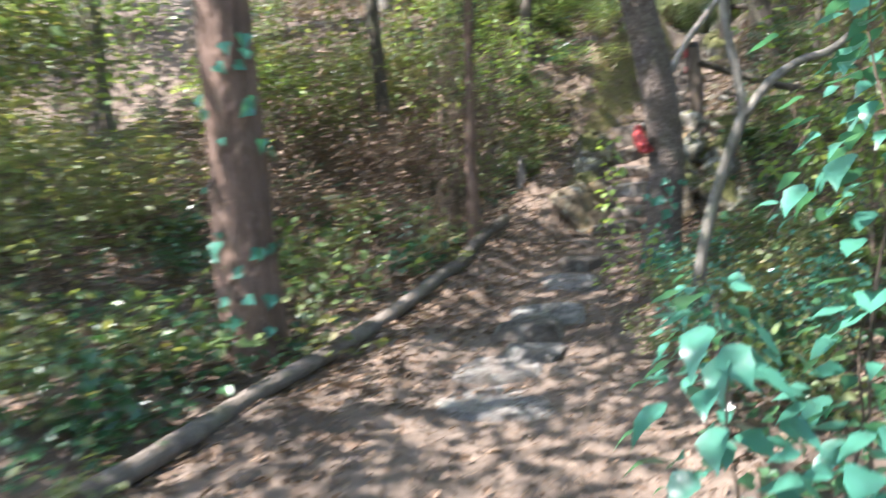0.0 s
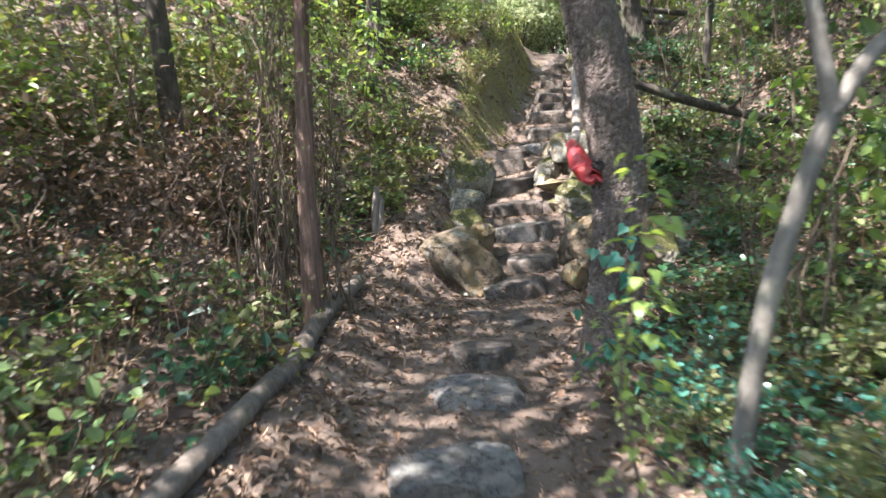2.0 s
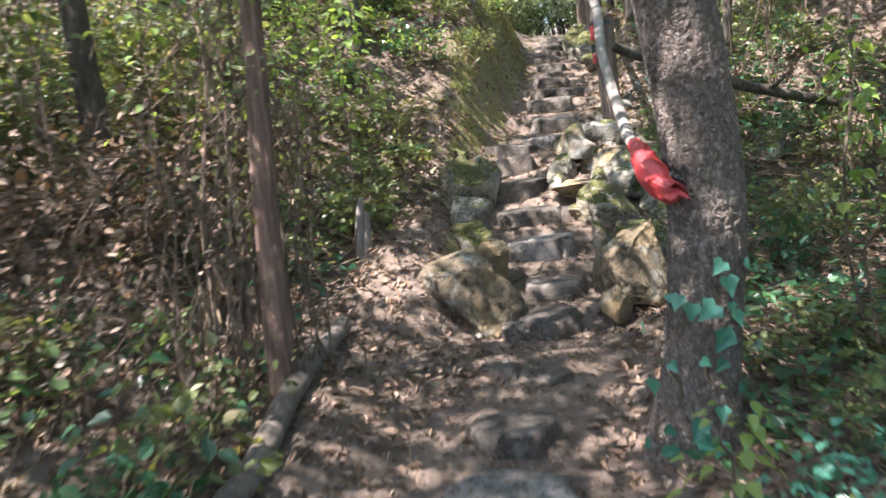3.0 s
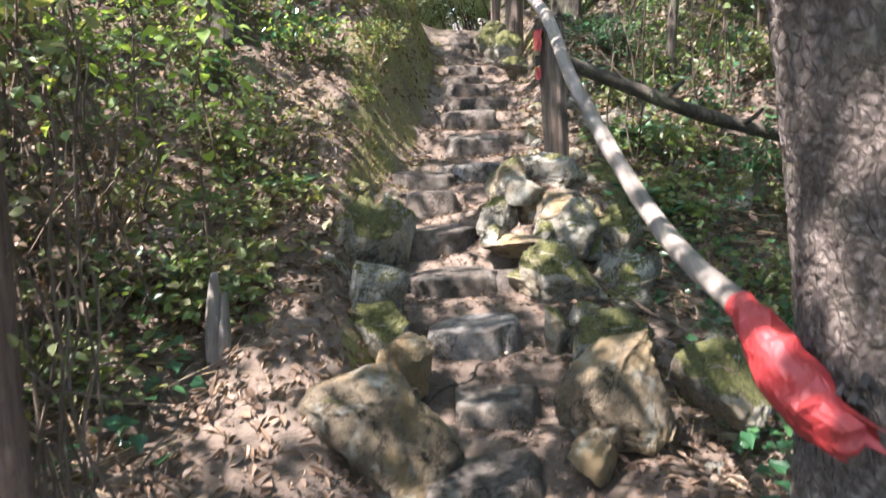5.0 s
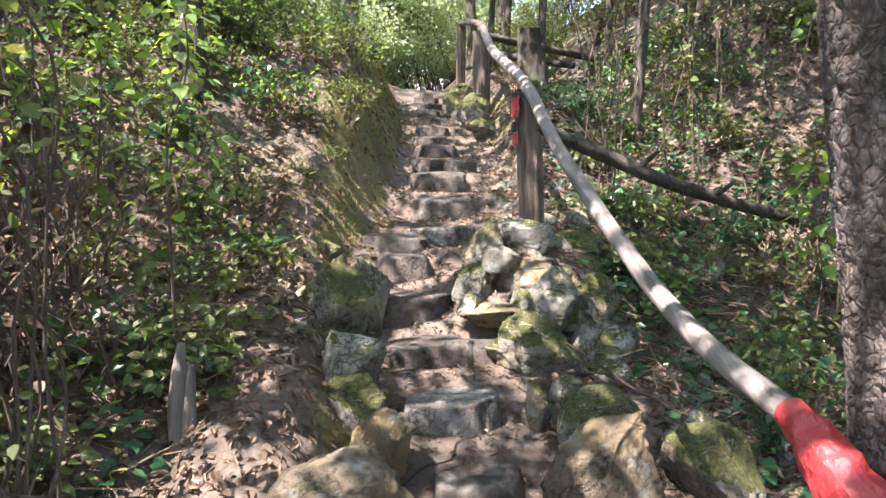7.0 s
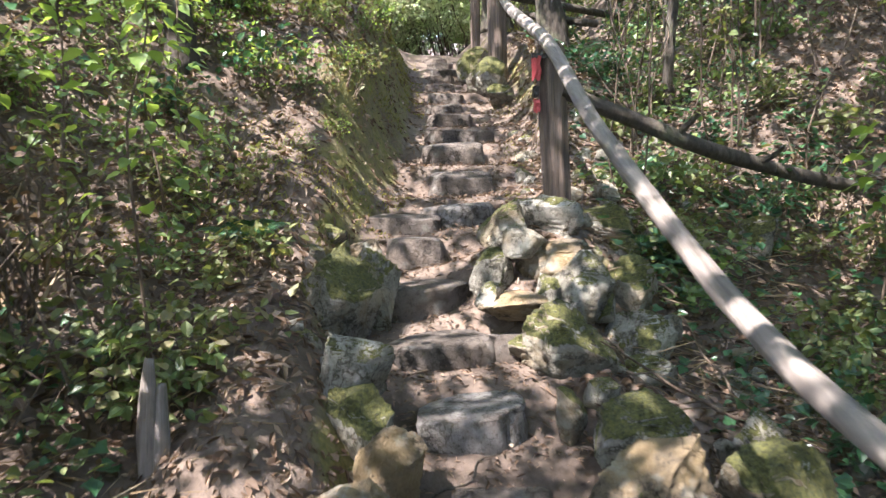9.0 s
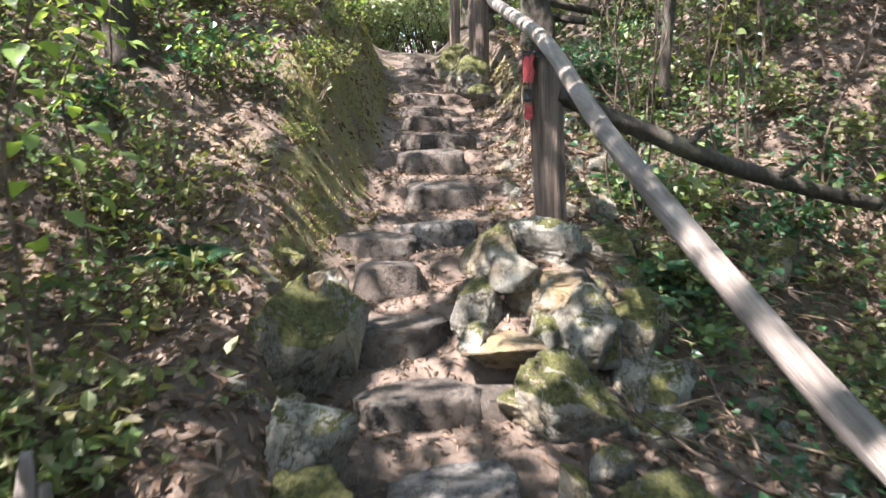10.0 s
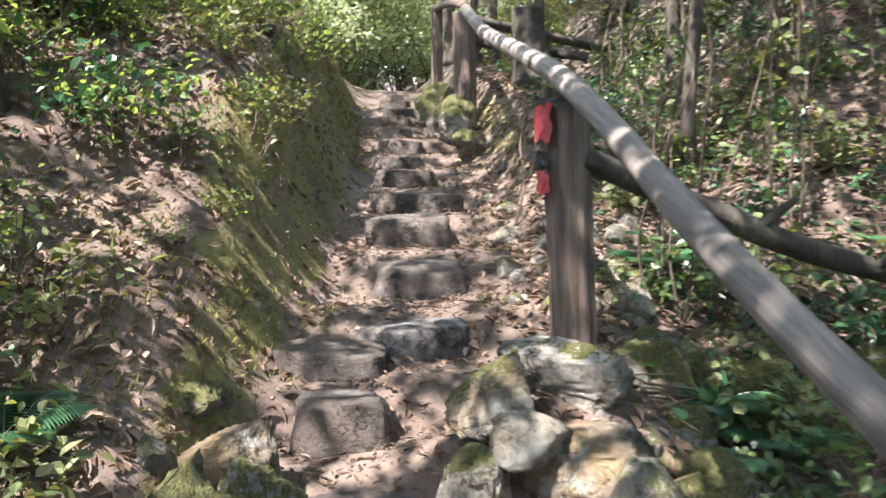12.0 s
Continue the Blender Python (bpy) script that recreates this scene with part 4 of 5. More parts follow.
def undergrowth():
    rng = random.Random(17)
    big = [shrub_base("tall_shrub", "tall loose green shrub of the forest undergrowth", 40 + i, 2.6, 1.7, 9, 1500, 0.085, m, group="tall undergrowth shrubs", bare=0.15) for i, m in enumerate((LEAF, DULL, LEAF))]
    mid = [shrub_base("shrub", "bushy green shrub with small leaves on the slope", 60 + i, 1.1, 1.0, 9, 900, 0.06, m, group="undergrowth shrubs", bare=0.1) for i, m in enumerate((LEAF, DULL, DULL, YOUNG))]
    low = [shrub_base("low_plant", "low leafy woodland plant growing through dead leaves", 80 + i, 0.38, 0.55, 7, 130, 0.06, m, group="low woodland plants", bare=0.1) for i, m in enumerate((IVY, DULL, LEAF, DULL))]
    bushy = [shrub_base("bushy_plant", "low bushy plant with small pale-green leaves at the path edge", 130 + i, 0.55, 0.75, 8, 420, 0.05, m, group="bushy plants", bare=0.05) for i, m in enumerate((IVY, DULL, BROAD, DULL))]
    scatter(bushy, [(1.75, 4.3), (2.15, 4.65), (1.6, 5.1), (2.35, 5.25), (1.75, 3.75), (2.5, 4.1), (2.2, 5.8), (2.0, 4.0), (2.6, 5.6), (3.0, 6.2), (1.28, 4.5), (1.5, 4.38), (1.72, 4.5), (1.45, 4.95)], rng, 0.55, 0.9)
    bramble = [shrub_base("dry_bramble", "dry brown bramble with withered leaves", 150 + i, 0.95, 1.0, 12, 260, 0.05, LITTER, group="dry brambles", bare=0.05) for i in range(2)]
    scatter(bramble, area(rng, 26, -2.6, 0.2, 5.8, 10.2, 1.35), rng, 0.6, 1.2)
    bank = [shrub_base("bank_plant", "small leafy plant rooted in the mossy bank", 160 + i, 0.5, 0.6, 8, 170, 0.05, m, group="bank plants", bare=0.05) for i, m in enumerate((DULL, LEAF, YOUNG))]
    scatter(bank, [(path_x(y) - rng.uniform(1.15, 2.8), y) for y in np.linspace(10.2, 15.5, 72)] + [(path_x(y) - rng.uniform(0.8, 1.2), y) for y in np.linspace(10.6, 14.6, 20)], rng, 0.35, 0.9)
    thin = [shrub_base("thin_sapling", "thin upright sapling with sparse leaves", 95 + i, 2.6, 0.5, 3, 110, 0.075, m, group="thin saplings", bare=0.35) for i, m in enumerate((LEAF, YOUNG, DULL))]
    # brightness beyond the stair top is painted into these pale leaves
    sun = [shrub_base("sunlit_shrub", "tall yellow-green shrub beyond the stair top, leaves coloured pale as if sunlit", 110 + i, 3.2, 2.4, 9, 1700, 0.09, SUN_PAINTED, group="sunlit shrubs", bare=0.0) for i in range(2)]
    scatter(big, area(rng, 8, -7.0, -4.2, 6.5, 13.5) + area(rng, 9, -7.5, -4.0, 2.5, 8.5) + area(rng, 16, 7.6, 11, 9.0, 17.0, 3.4) + area(rng, 12, 5.0, 9, 2.0, 8.0, 2.4) + area(rng, 8, -2.5, 2.2, 13.8, 17.0, 2.2), rng)
    scatter(mid, area(rng, 9, -2.6, 0.0, 8.2, 11.5, 2.0) + area(rng, 9, -4.4, -2.3, 4.6, 8.4) + area(rng, 18, 0.0, 3.0, 11.0, 15.5, 1.75) + area(rng, 8, 6.2, 9.0, 9.8, 14.5, 3.2)
            + area(rng, 8, 3.0, 6.0, 4.2, 7.2, 1.7) + area(rng, 6, 1.7, 4.0, 3.0, 5.0, 1.2) + area(rng, 8, 5.6, 8.5, 15.0, 17.5, 1.4), rng)
    scatter(low, area(rng, 24, -2.6, 0.2, 5.2, 9.0, 1.3) + area(rng, 16, -2.6, 0.4, 2.6, 7.0, 1.15) + area(rng, 26, -5.0, -2.4, 3.5, 10.0) + area(rng, 34, 1.3, 4.5, 2.6, 6.8, 0.95) + area(rng, 130, 3.4, 8.4, 7.0, 14.8, 1.3) + area(rng, 78, -1.2, 2.8, 8.2, 13.6, 1.0), rng)
    scatter(thin, area(rng, 20, -3.4, 0.6, 7.4, 12.5, 1.7) + area(rng, 18, 4.6, 9.5, 8.5, 16.0, 1.8) + area(rng, 12, 2.4, 5.0, 3.5, 7.0, 1.3), rng)
    ring = []
    for i in range(60):
        a = rng.uniform(-0.45, 0.7)
        r = rng.uniform(10.5, 17)
        ring.append((5.0 + math.sin(a) * r, 8.0 + math.cos(a) * r))
    # low plants with the same painted-in sunlight fill the stair top
    scatter([shrub_base("sunlit_plant", "low plant at the stair top, leaves coloured pale green as if sunlit", 120, 1.0, 1.3, 8, 800, 0.07, SUN_PAINTED, group="sunlit plants", bare=0.0)],
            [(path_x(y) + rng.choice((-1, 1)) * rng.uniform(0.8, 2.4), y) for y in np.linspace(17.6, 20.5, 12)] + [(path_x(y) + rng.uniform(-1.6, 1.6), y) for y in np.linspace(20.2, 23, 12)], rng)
    ring += [(path_x(y) + rng.uniform(-2.0, 2.0), y) for y in (20.8, 21.5, 22.3, 23.0, 24.0, 25.0, 26.0, 21.9, 23.6)]
    scatter(sun, [p for p in ring if abs(p[0] - path_x(p[1])) > 0.9 or p[1] > 20.5], rng, 0.8, 1.5)


def far_woods():
    """Leafy edge of the wood all round, past the single shrubs."""
    rng = np.random.default_rng(9)
    # left and ahead: leaf colour with sunlight painted in; right: plain leaf
    for name, a0, a1, r0, r1, count, mat in (("far_woods", -2.9, -0.3, 12, 24, 10000, SUN_PAINTED), ("far_woods", 0.85, 3.0, 11, 24, 26000, LEAF), ("far_woods", -0.3, 0.85, 15, 26, 10000, SUN_PAINTED), ("far_woods", 0.16, 0.52, 16, 24, 3500, SUN_PAINTED)):
        clumps = 420
        a, r = rng.uniform(a0, a1, clumps), rng.uniform(r0, r1, clumps)
        cx, cy = 2.0 + np.sin(a) * r, 7.0 + np.cos(a) * r
        cz = np.array([gz(x, y) for x, y in zip(cx, cy)]) + rng.uniform(0, 1, clumps) ** 1.2 * 8
        idx = rng.integers(0, clumps, count)
        P = np.stack([cx, cy, cz], 1)[idx] + rng.normal(size=(count, 3)) * np.array([0.8, 0.8, 0.6])
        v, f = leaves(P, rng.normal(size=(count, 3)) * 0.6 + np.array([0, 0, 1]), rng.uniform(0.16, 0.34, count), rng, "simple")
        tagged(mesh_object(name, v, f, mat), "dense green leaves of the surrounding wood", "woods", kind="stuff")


def ground_cover():
    rng = np.random.default_rng(23)
    P, N, S = [], [], []
    k = 0
    while len(P) < 92000:
        x, y = rng.uniform(-3.6, 7.6), rng.uniform(1.4, 15.0)
        z, d = land(x, y)
        dens = 0.3 + 0.7 * ss(0.28, 0.8, abs(d))
        if y < 5 and d > -1 and d < 0.6:
            dens *= 0.35
        if y > 10.2 and -1.15 < d < -0.42:
            dens *= 0.75
        if rng.random() > dens * (1.0 if 4 < y < 12.5 else 0.55):
            continue
        P.append((x, y, z + rng.uniform(0.002, 0.03)))
        g = gnormal(x, y)
        N.append((g[0] + rng.normal() * 0.45, g[1] + rng.normal() * 0.45, 1))
        S.append(rng.uniform(0.022, 0.078) * (0.6 if abs(d) < 0.35 else 1))
    h = len(P) // 2
    v, f = leaves(P[:h], N[:h], np.array(S[:h]) * 0.8, rng, "ovate", 0.3, 0.35)
    v2, f2 = leaves(P[h:], N[h:], np.array(S[h:]) * 1.15, rng, "narrow", 0.35, 0.3)
    f += [tuple(i + len(v) for i in fc) for fc in f2]
    v += v2
    tagged(mesh_object("leaf_litter", v, f, LITTER), "dry brown fallen leaves strewn over the ground", "leaf litter", kind="stuff")
    P, N, S = [], [], []
    while len(P) < 14000:
        x, y = rng.uniform(-3.0, 8.5), rng.uniform(1.5, 14.5)
        z, d = land(x, y)
        patch = noise.noise(Vector((x * 0.9, y * 0.9, 3.3)))
        want = 0.0
        if x > log_x(y) - 0.08 and d < 0.6:
            want = 0.0
        elif d < -0.95 and y < 6.2:
            want = 0.95 if y < 4.7 else 0.25
        elif d < -1.1:
            want = 0.08 + patch
        elif d > 1.0:
            want = 0.75 + 1.4 * patch
        elif d > 0.62 and y < 6.5:
            want = 0.55
        if rng.random() > want:
            continue
        P.append((x, y, z + rng.uniform(0.02, 0.16)))
        N.append((rng.normal() * 0.4, rng.normal() * 0.4 - 0.2, 1))
        S.append(rng.uniform(0.035, 0.08))
    v, f = leaves(P, N, S, rng, "ivy", 0.06, 0.15)
    tagged(mesh_object("ivy", v, f, IVY), "dark green ivy creeping over the slope", "ivy", kind="stuff")
    P, N, S, H = [], [], [], []
    while len(P) < 3200:
        x, y = rng.uniform(-2.2, 5.6), rng.uniform(4.0, 13.5)
        z, d = land(x, y)
        if not (x < log_x(y) - 0.35 and d < -1.2 or d > 2.6) or noise.noise(Vector((x * 1.6, y * 1.6, 8))) < -0.05:
            continue
        P.append((x, y, z - 0.01))
        N.append((rng.normal(), rng.normal(), 0.1))
        H.append((rng.normal() * 0.8, rng.normal() * 0.8, 1))
        S.append(rng.uniform(0.08, 0.34))
    v, f = leaves(P, N, S, rng, "blade", 0.0, 0.25, heading=H)
    tagged(mesh_object("dry_stalks", v, f, STRAW), "dry straw-coloured stalks and grass in the undergrowth", "dry grass", kind="stuff")


    P, N, S, H = [], [], [], []
    while len(P) < 30000:
        y = rng.uniform(9.8, 16.8)
        x = path_x(y) + (rng.uniform(-2.4, -0.35) if rng.random() < 0.8 else rng.uniform(0.45, 1.4))
        z, d = land(x, y)
        if noise.noise(Vector((x * 1.3, y * 1.3, z * 1.3))) < -0.12:
            continue
        P.append((x, y, z - 0.004))
        N.append((rng.normal(), rng.normal(), 0.2))
        H.append((rng.normal() * 0.6 + 0.3, rng.normal() * 0.6 - 0.2, 0.8))
        S.append(rng.uniform(0.012, 0.034))
    v, f = leaves(P, N, S, rng, "narrow", 0.0, 0.3, heading=H)
    tagged(mesh_object("moss", v, f, MOSS), "olive-green moss tufts covering the earth bank", "moss", kind="stuff")
    # brushwood between the rocks and the leaning tree
    P, N, S, H = [], [], [], []
    while len(P) < 1700:
        x, y = (rng.uniform(2.3, 4.6), rng.uniform(6.6, 9.6)) if rng.random() < 0.6 else (rng.uniform(-1.6, 1.3), rng.uniform(6.5, 10.2))
        z, d = land(x, y)
        if -0.95 < d < 0.75 or noise.noise(Vector((x * 2.1, y * 2.1, 5))) < -0.1:
            continue
        P.append((x, y, z + rng.uniform(0.005, 0.07)))
        N.append((rng.normal() * 0.3, rng.normal() * 0.3, 1))
        H.append((rng.normal(), rng.normal(), rng.normal() * 0.3))
        S.append(rng.uniform(0.08, 0.3))
    v, f = leaves(P, N, S, rng, "blade", 0.3, 0.12, heading=H)
    tagged(mesh_object("twig_litter", v, f, STRAW), "tangle of thin dry twigs and grass on the ground", "twigs", kind="stuff")
    # crumbs of stone, bark and twig on the trodden earth
    P, N, S, H = [], [], [], []
    while len(P) < 22000:
        y = rng.uniform(1.5, 15.0)
        x = path_x(y) + rng.normal() * 0.6
        if x < log_x(y) + 0.1 and y < 7.5:
            continue
        P.append((x, y, gz(x, y) + 0.004))
        N.append((rng.normal() * 0.3, rng.normal() * 0.3, 1))
        H.append((rng.normal(), rng.normal(), 0))
        S.append(rng.uniform(0.012, 0.045))
    v, f = leaves(P, N, S, rng, "narrow", 0.35, 0.1, heading=H)
    tagged(mesh_object("bark_crumbs", v, f, LITTER), "small brown scraps of leaf and bark on the path", "leaf litter", kind="stuff")


def near_plants():
    lab = "broad-leaved green plant leaning over the path edge"
    near_plant("broadleaf_plant", lab, 0.78, 2.1, 1.08, 1, 46, 0.12, BROAD, 0.5, lift=0.4)
    near_plant("broadleaf_plant", lab, 1.05, 1.75, 0.8, 2, 60, 0.11, BROAD, 0.65)
    near_plant("broadleaf_plant", lab, 0.8, 1.45, 0.6, 12, 40, 0.11, BROAD, 0.5)
    near_plant("broadleaf_plant", lab, 1.35, 2.4, 0.9, 13, 60, 0.11, BROAD, 0.7)
    near_plant("broadleaf_plant", lab, 1.15, 3.3, 0.75, 14, 60, 0.09, BROAD, 0.6)
    near_plant("broadleaf_sapling", "tall broad-leaved green sapling beside the path", 1.45, 2.5, 2.1, 3, 90, 0.11, BROAD, 0.85, lift=0.5)
    near_plant("broadleaf_sapling", "tall broad-leaved green sapling beside the path", 1.9, 3.2, 2.2, 15, 90, 0.11, BROAD, 0.9, lift=0.4)
    near_plant("yellow_green_sapling", "young sapling with bright yellow-green leaves", 0.88, 4.2, 1.42, 4, 80, 0.045, YOUNG, 0.16, lift=0.4)
    near_plant("yellow_green_sapling", "young sapling with bright yellow-green leaves", 1.45, 5.55, 0.5, 5, 50, 0.05, YOUNG, 0.35)
    near_plant("leafy_plant", "small leafy green plant beside the fallen log", -1.42, 4.0, 0.4, 6, 22, 0.1, IVY, 0.4)
    near_plant("leafy_plant", "small leafy green plant beside the fallen log", -1.7, 3.4, 0.45, 7, 24, 0.1, IVY, 0.45)
    near_plant("broadleaf_sapling", "green sapling with wide leaves over the bank", 0.85, 8.75, 1.75, 8, 60, 0.075, YOUNG, 0.55, lift=0.45)
    near_plant("broadleaf_sapling", "green sapling with wide leaves over the bank", 1.0, 10.1, 1.2, 9, 40, 0.07, YOUNG, 0.5, lift=0.4)
    for k, (px, py, ph, m) in enumerate(((0.35, 9.1, 2.1, YOUNG), (0.0, 8.7, 2.3, LEAF), (0.6, 9.7, 1.9, YOUNG), (-0.35, 8.2, 2.2, YOUNG), (1.15, 10.7, 1.0, YOUNG))):
        near_plant("broadleaf_sapling", "green sapling with wide leaves over the bank", px, py, ph, 30 + k, 64, 0.07, m, 0.6, lift=0.35)
    near_plant("yellow_green_sapling", "young sapling with bright yellow-green leaves", 4.6, 8.6, 1.3, 10, 40, 0.11, YOUNG, 0.5, lift=0.45)


undergrowth()
far_woods()
ground_cover()
near_plants()


# ---- details ----
def vine_trunk():
    """A slim trunk wrapped in dry vines, standing behind the log."""
    x, y = 0.2, 7.06
    z = gz(x, y)
    root = empty("vine_tree", "slim brown trunk wrapped in dry hanging vines", "tree")
    pts = [(x, y, z - 0.1), (x + 0.01, y, z + 0.4), (x + 0.02, y, z + 0.9), (x + 0.05, y + 0.02, z + 1.6), (x + 0.08, y + 0.05, z + 2.6), (x + 0.05, y + 0.1, z + 4.2)]
    v, f = plate_bark(pts, [0.075, 0.058, 0.052, 0.046, 0.04, 0.03], 12, n=36, ring=0.03, depth=0.01, cell=(26, 2.2))
    mesh_object("trunk", v, f, RED_BARK, root, smooth=True)
    rng = random.Random(61)
    for i in range(34):
        a = rng.uniform(0, 6.28)
        r = rng.uniform(0.08, 0.45)
        bx, by = x + math.cos(a) * r, y + abs(math.sin(a)) * r * 0.8
        h = rng.uniform(0.6, 2.2)
        vine = [(bx + rng.uniform(-0.05, 0.05), by + rng.uniform(-0.05, 0.05), gz(bx, by) - 0.02 + h * k / 6) for k in range(6)] + [(x + rng.uniform(-0.05, 0.05), y, gz(bx, by) + h)]
        v, f = tube(vine, [0.006, 0.006, 0.005, 0.005, 0.004, 0.004, 0.003], 5, spline=3)
        mesh_object("vine", v, f, TWIG, root, "dry brown vine")
    nrng = np.random.default_rng(61)
    n = 800
    up = nrng.uniform(0, 1, n) ** 0.6
    P = np.stack([x + nrng.normal(size=n) * (0.1 + 0.2 * up), y + nrng.normal(size=n) * (0.1 + 0.2 * up), z + 0.45 + up * 3.0], 1)
    v, f = leaves(P, nrng.normal(size=(n, 3)) + np.array([0, -0.6, 0.6]), nrng.uniform(0.02, 0.045, n), nrng, "ovate")
    mesh_object("foliage", v, f, DULL, root)
    # crown added above the view, leaning over to cast shade on the rock heap
    limbs = [limb_points((x + 0.05, y + 0.1, z + 4.1), way, 1.9, rng) for way in ((0.45, 1.0, 0.35), (0.1, 0.9, 0.5), (0.7, 0.7, 0.4), (0.2, 0.5, 1.0))]
    for pts in limbs:
        v, f = tube(pts, [0.026, 0.022, 0.018, 0.014, 0.01, 0.006], 6, spline=2)
        mesh_object("limb", v, f, TWIG, root, smooth=True)
    crown_mesh("crown", limbs, 63, 2300, 0.11, 0.62, LEAF, root)


def ivy_on(trunk_pts, radius, seed, n, z0, z1, face, size=0.06, label="ivy climbing the tree trunk with pale stems"):
    """An ivy plant on a trunk: a creeping stem and separate leaves."""
    rng = random.Random(seed)
    root = empty("climbing_ivy", label, "ivy")
    P = [Vector(p) for p in trunk_pts]

    def centre(z):
        for a, b in zip(P, P[1:]):
            if a.z <= z <= b.z:
                return a.lerp(b, (z - a.z) / (b.z - a.z))
        return P[-1]
    stem = []
    for k in range(14):
        z = z0 + (z1 - z0) * k / 13
        a = face + 0.5 * math.sin(k * 1.1 + seed) * 0.6
        c = centre(z)
        stem.append(c + Vector((math.cos(a), math.sin(a), 0)) * (radius(z) + 0.006))
    v, f = tube(stem, [0.007 - 0.0003 * k for k in range(14)], 6, spline=3)
    mesh_object("stem", v, f, TWIG, root, smooth=True)
    nrng = np.random.default_rng(seed)
    shapes = []
    for k in range(3):
        lv, lf = leaves([(0, 0, 0)], [(0, 0, 1)], [1.0], nrng, "ivy", 0.05 + 0.04 * k, 0.1 + 0.1 * k, heading=[(0, -1, 0)])
        me = bpy.data.meshes.new("leaf")
        me.from_pydata(lv, [], lf)
        me.materials.append(BROAD)
        shapes.append(me)
    for i in range(n):
        z = rng.uniform(z0, z1)
        a = face + rng.gauss(0, 0.5)
        c = centre(z) + Vector((math.cos(a), math.sin(a), 0)) * (radius(z) + rng.uniform(0.015, 0.06))
        ob = new("leaf", shapes[i % 3])
        ob.parent = root
        out = Vector((math.cos(a), math.sin(a), 0.35 + rng.uniform(-0.3, 0.4))).normalized()
        q = out.to_track_quat("Z", "Y").to_matrix().to_4x4()
        ob.matrix_basis = Matrix.Translation(c) @ q @ pose(0, 0, 0, 0, 0, rng.uniform(-60, 60)) @ Matrix.Scale(size * rng.uniform(0.6, 1.3), 4)


def trunk_ivy():
    red = [(-1.28, 4.55, 0.0), (-1.27, 4.55, 0.9), (-1.25, 4.58, 2.5), (-1.2, 4.6, 4.0)]
    ivy_on(red, lambda z: 0.2 - 0.02 * z, 3, 22, 0.3, 2.3, -1.0, 0.085)
    ivy_on(red, lambda z: 0.21 - 0.02 * z, 8, 16, 0.1, 1.9, -1.9, 0.07)
    oak = [(1.70, 6.24, 0.1), (1.735, 6.215, 0.6), (1.755, 6.2, 1.1), (1.74, 6.2, 1.5)]
    ivy_on(oak, lambda z: 0.17, 5, 20, 0.3, 1.05, -1.6, 0.075)
    ivy_on(oak, lambda z: 0.165, 9, 10, 0.25, 0.95, -2.6, 0.06)


def stake():
    """Two split halves of a rotten stake, leaning together."""
    root = empty("old_stake", "old split grey wooden stake stuck in the bank", "stake")
    z = gz(0.8, 8.45)
    for k, (dx, top) in enumerate(((0.0, 0.36), (0.042, 0.27))):
        bar("half", [(0.77 + dx, 8.42, z - 0.12), (0.785 + dx, 8.45, z + 0.1), (0.81 + dx * 0.8, 8.47, z + top)], [0.035, 0.031, 0.014], RAIL, root, n=14, rough=0.45, seed=3 + k)


def fern(x, y, seed, length, n_fronds=9):
    rng = random.Random(seed)
    root = empty("fern", "small green fern among the rocks", "fern", "ferns by the rocks")
    nrng = np.random.default_rng(seed)
    for i in range(n_fronds):
        a = i * 6.28 / n_fronds + rng.uniform(-0.3, 0.3)
        L = length * rng.uniform(0.7, 1.1)
        pts = [Vector((math.cos(a) * L * t * 0.85, math.sin(a) * L * t * 0.85, L * (1.0 * t - 0.75 * t * t) + 0.02)) for t in (0, 0.2, 0.4, 0.6, 0.8, 1.0)]
        v, f = tube(pts, [0.003, 0.0028, 0.0024, 0.002, 0.0015, 0.0008], 4, cap=False)
        P, N, H, S = [], [], [], []
        for k in range(26):
            t = 0.12 + 0.86 * k / 26
            j = min(4, int(t * 5))
            c = pts[j].lerp(pts[j + 1], t * 5 - j)
            d = (pts[j + 1] - pts[j]).normalized()
            s = Vector((-math.sin(a), math.cos(a), 0))
            for sg in (-1, 1):
                P.append(c)
                N.append((0, 0, 1))
                H.append(s * sg + d * 0.35)
                S.append(L * 0.26 * math.sin(math.pi * min(1, 0.12 + t * 0.86)) + 0.01)
        lv, lf = leaves(P, N, S, nrng, "pinna", 0.05, 0.25, heading=H)
        base = len(v)
        mesh_object("frond", v + [Vector(q) for q in lv], f + [tuple(q + base for q in fc) for fc in lf], IVY, root)
    root.matrix_basis = Matrix.Translation((x, y, gz(x, y) + 0.02))


def hanging_twigs():
    rng = random.Random(71)
    for i in range(30):
        if i < 18:
            x, y = rng.uniform(3.9, 6.6), rng.uniform(9.2, 12.5)
        else:
            x, y = rng.uniform(-1.6, 0.9), rng.uniform(7.4, 9.8)
        z = gz(x, y)
        root = empty("bare_vine", "thin bare looping vine over the slope", "vine", "bare vines")
        h = rng.uniform(0.5, 1.9)
        a = rng.uniform(0, 6.28)
        pts = [(x, y, z - 0.03)]
        for k in range(1, 8):
            t = k / 7
            pts.append((x + math.cos(a) * t * h * 0.6 + rng.uniform(-0.08, 0.08), y + math.sin(a) * t * h * 0.4 + rng.uniform(-0.08, 0.08), z + h * math.sin(t * 2.3) * 1.1))
        v, f = tube(pts, [0.008 - 0.0008 * k for k in range(8)], 5, spline=4)
        mesh_object("stem", v, f, TWIG, root, smooth=True)


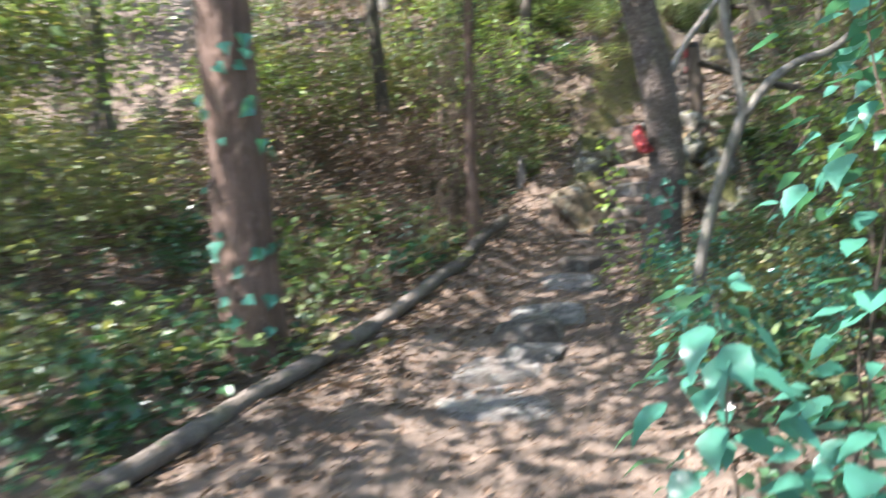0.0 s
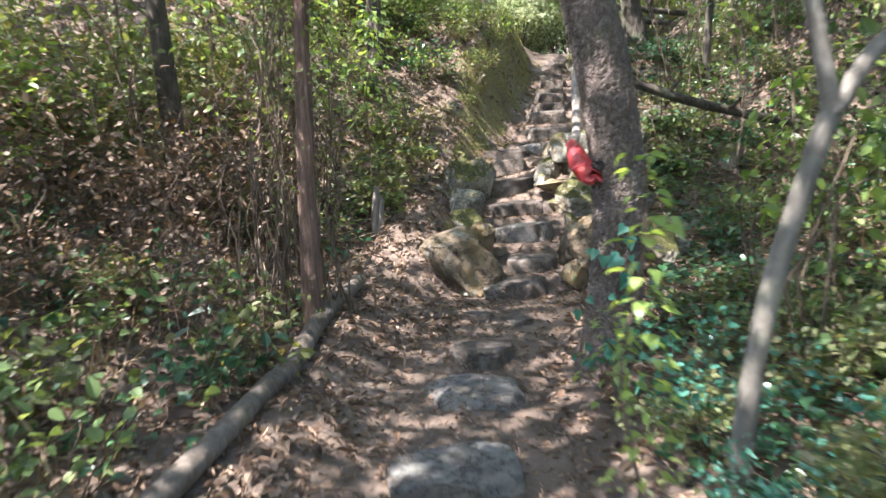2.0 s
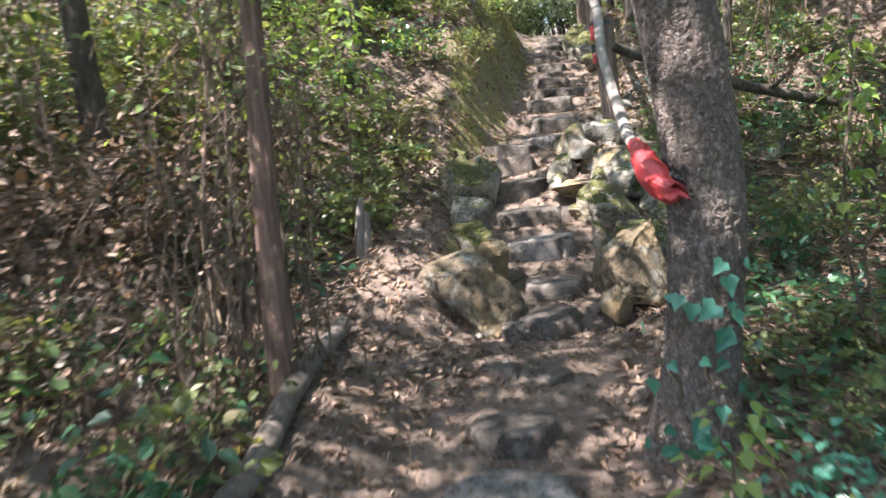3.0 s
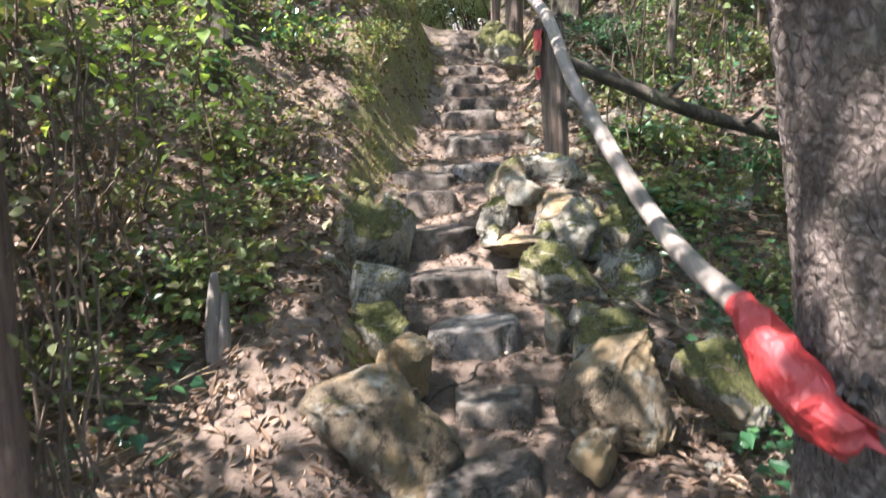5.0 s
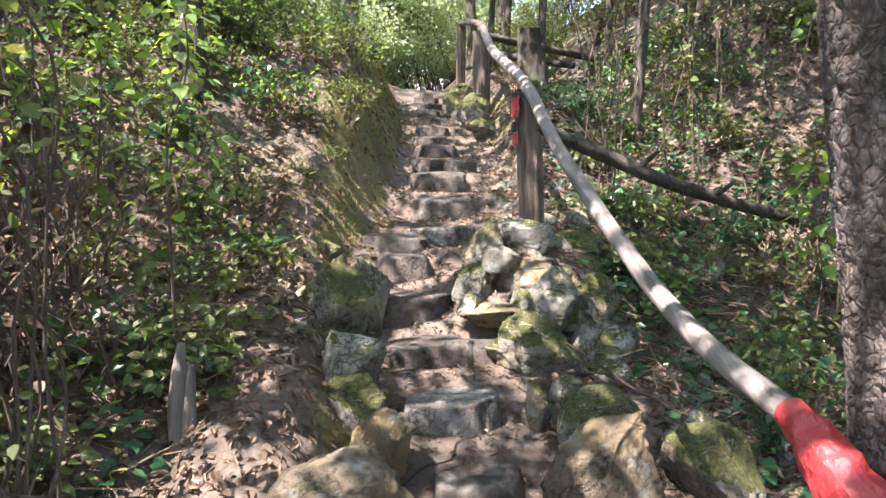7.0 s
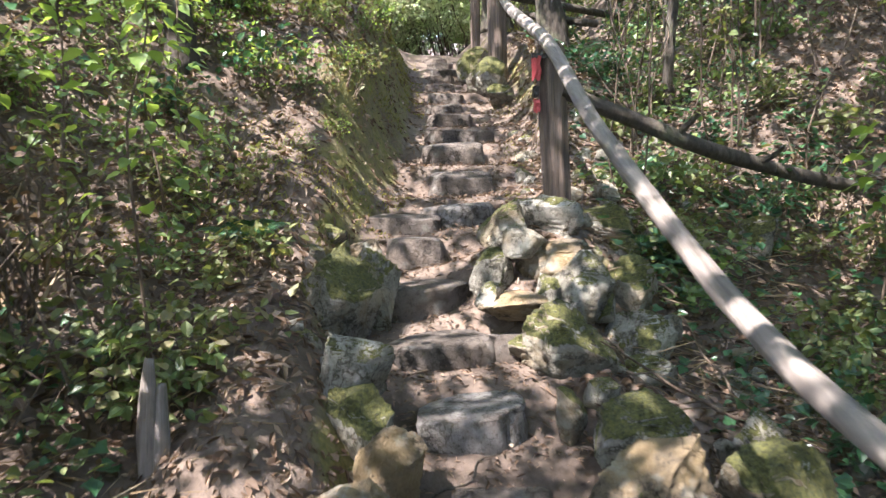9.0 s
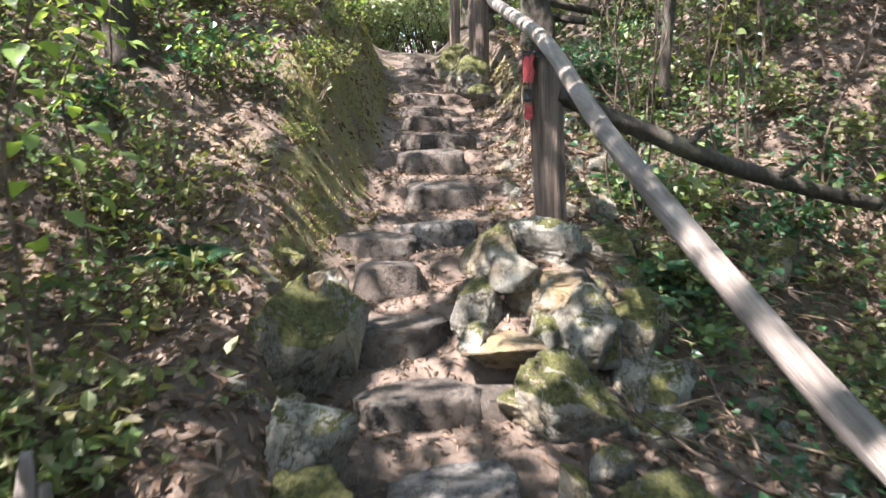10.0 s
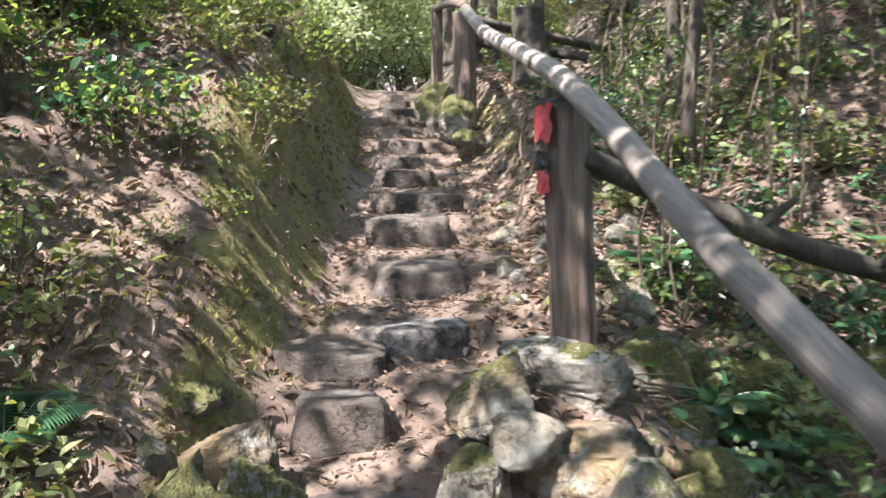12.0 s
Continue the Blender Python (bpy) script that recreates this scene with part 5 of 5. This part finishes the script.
def dead_branches():
    rng = random.Random(83)
    def branch(x, y, a, L, r, lift, mat=TWIG, label="dry broken branch lying on the leaf litter"):
        root = empty("dead_branch", label, "branch", "dead branches")
        pts = []
        for k in range(7):
            t = k / 6
            px, py = x + math.cos(a) * L * t + rng.uniform(-0.03, 0.03), y + math.sin(a) * L * t + rng.uniform(-0.03, 0.03)
            pts.append((px, py, gz(px, py) + r + lift * t))
        v, f = tube(pts, [r * (1 - 0.7 * k / 6) for k in range(7)], 7, 3, 0.2, spline=3)
        mesh_object("stick", v, f, mat, root, smooth=True)
        for j in range(3):
            s = Vector(pts[2 + j])
            e = s + Vector((math.cos(a + (-1) ** j * 0.8), math.sin(a + (-1) ** j * 0.8), 0.15)) * L * 0.3
            v, f = tube([s, (s + e) / 2, e], [r * 0.5, r * 0.35, r * 0.1], 5)
            mesh_object("twig", v, f, mat, root, smooth=True)
    branch(2.9, 7.5, 0.4, 0.9, 0.018, 0.05, DARK_BARK, "dark rotten branch leaning beside the tree")
    branch(3.3, 8.2, 2.6, 0.7, 0.012, 0.15)
    branch(1.55, 8.28, 0.1, 0.5, 0.008, 0.0, DARK_BARK)
    branch(1.9, 8.98, 0.15, 0.75, 0.007, 0.0)
    for i in range(22):
        y = rng.uniform(4.5, 11.5)
        side = rng.random() < 0.5
        x = (min(log_x(y), path_x(y) - 0.9) - rng.uniform(0.1, 1.6)) if side else path_x(y) + rng.uniform(1.1, 3.0)
        branch(x, y, rng.uniform(0, 6.28), rng.uniform(0.3, 0.9), rng.uniform(0.005, 0.014), rng.uniform(0, 0.2))


def loose_stones():
    rng = random.Random(91)
    for i in range(90):
        y = rng.uniform(7.4, 12.0)
        side = rng.random() < 0.78 or y > 10.2
        d = rng.uniform(0.5, 2.0) if side else -rng.uniform(0.42, 0.8)
        s = rng.uniform(0.05, 0.15)
        x = path_x(y) + d
        stone_count[0] += 1
        stone("loose_stone", x, y, gz(x, y) + s * 0.2, s * 1.3, s, s * 0.75, rng.uniform(0, 360), 700 + i, STONES[rng.choice((0, 3, 5, 7))], "small rough grey stone lying in leaf litter", "stone", "loose stones")


vine_trunk()
trunk_ivy()
stake()
fern(3.62, 9.45, 1, 0.32)
fern(3.75, 9.25, 2, 0.28)
fern(3.35, 9.15, 3, 0.2)
fern(4.3, 10.4, 4, 0.35)
fern(1.35, 9.75, 5, 0.3)
hanging_twigs()
dead_branches()
loose_stones()
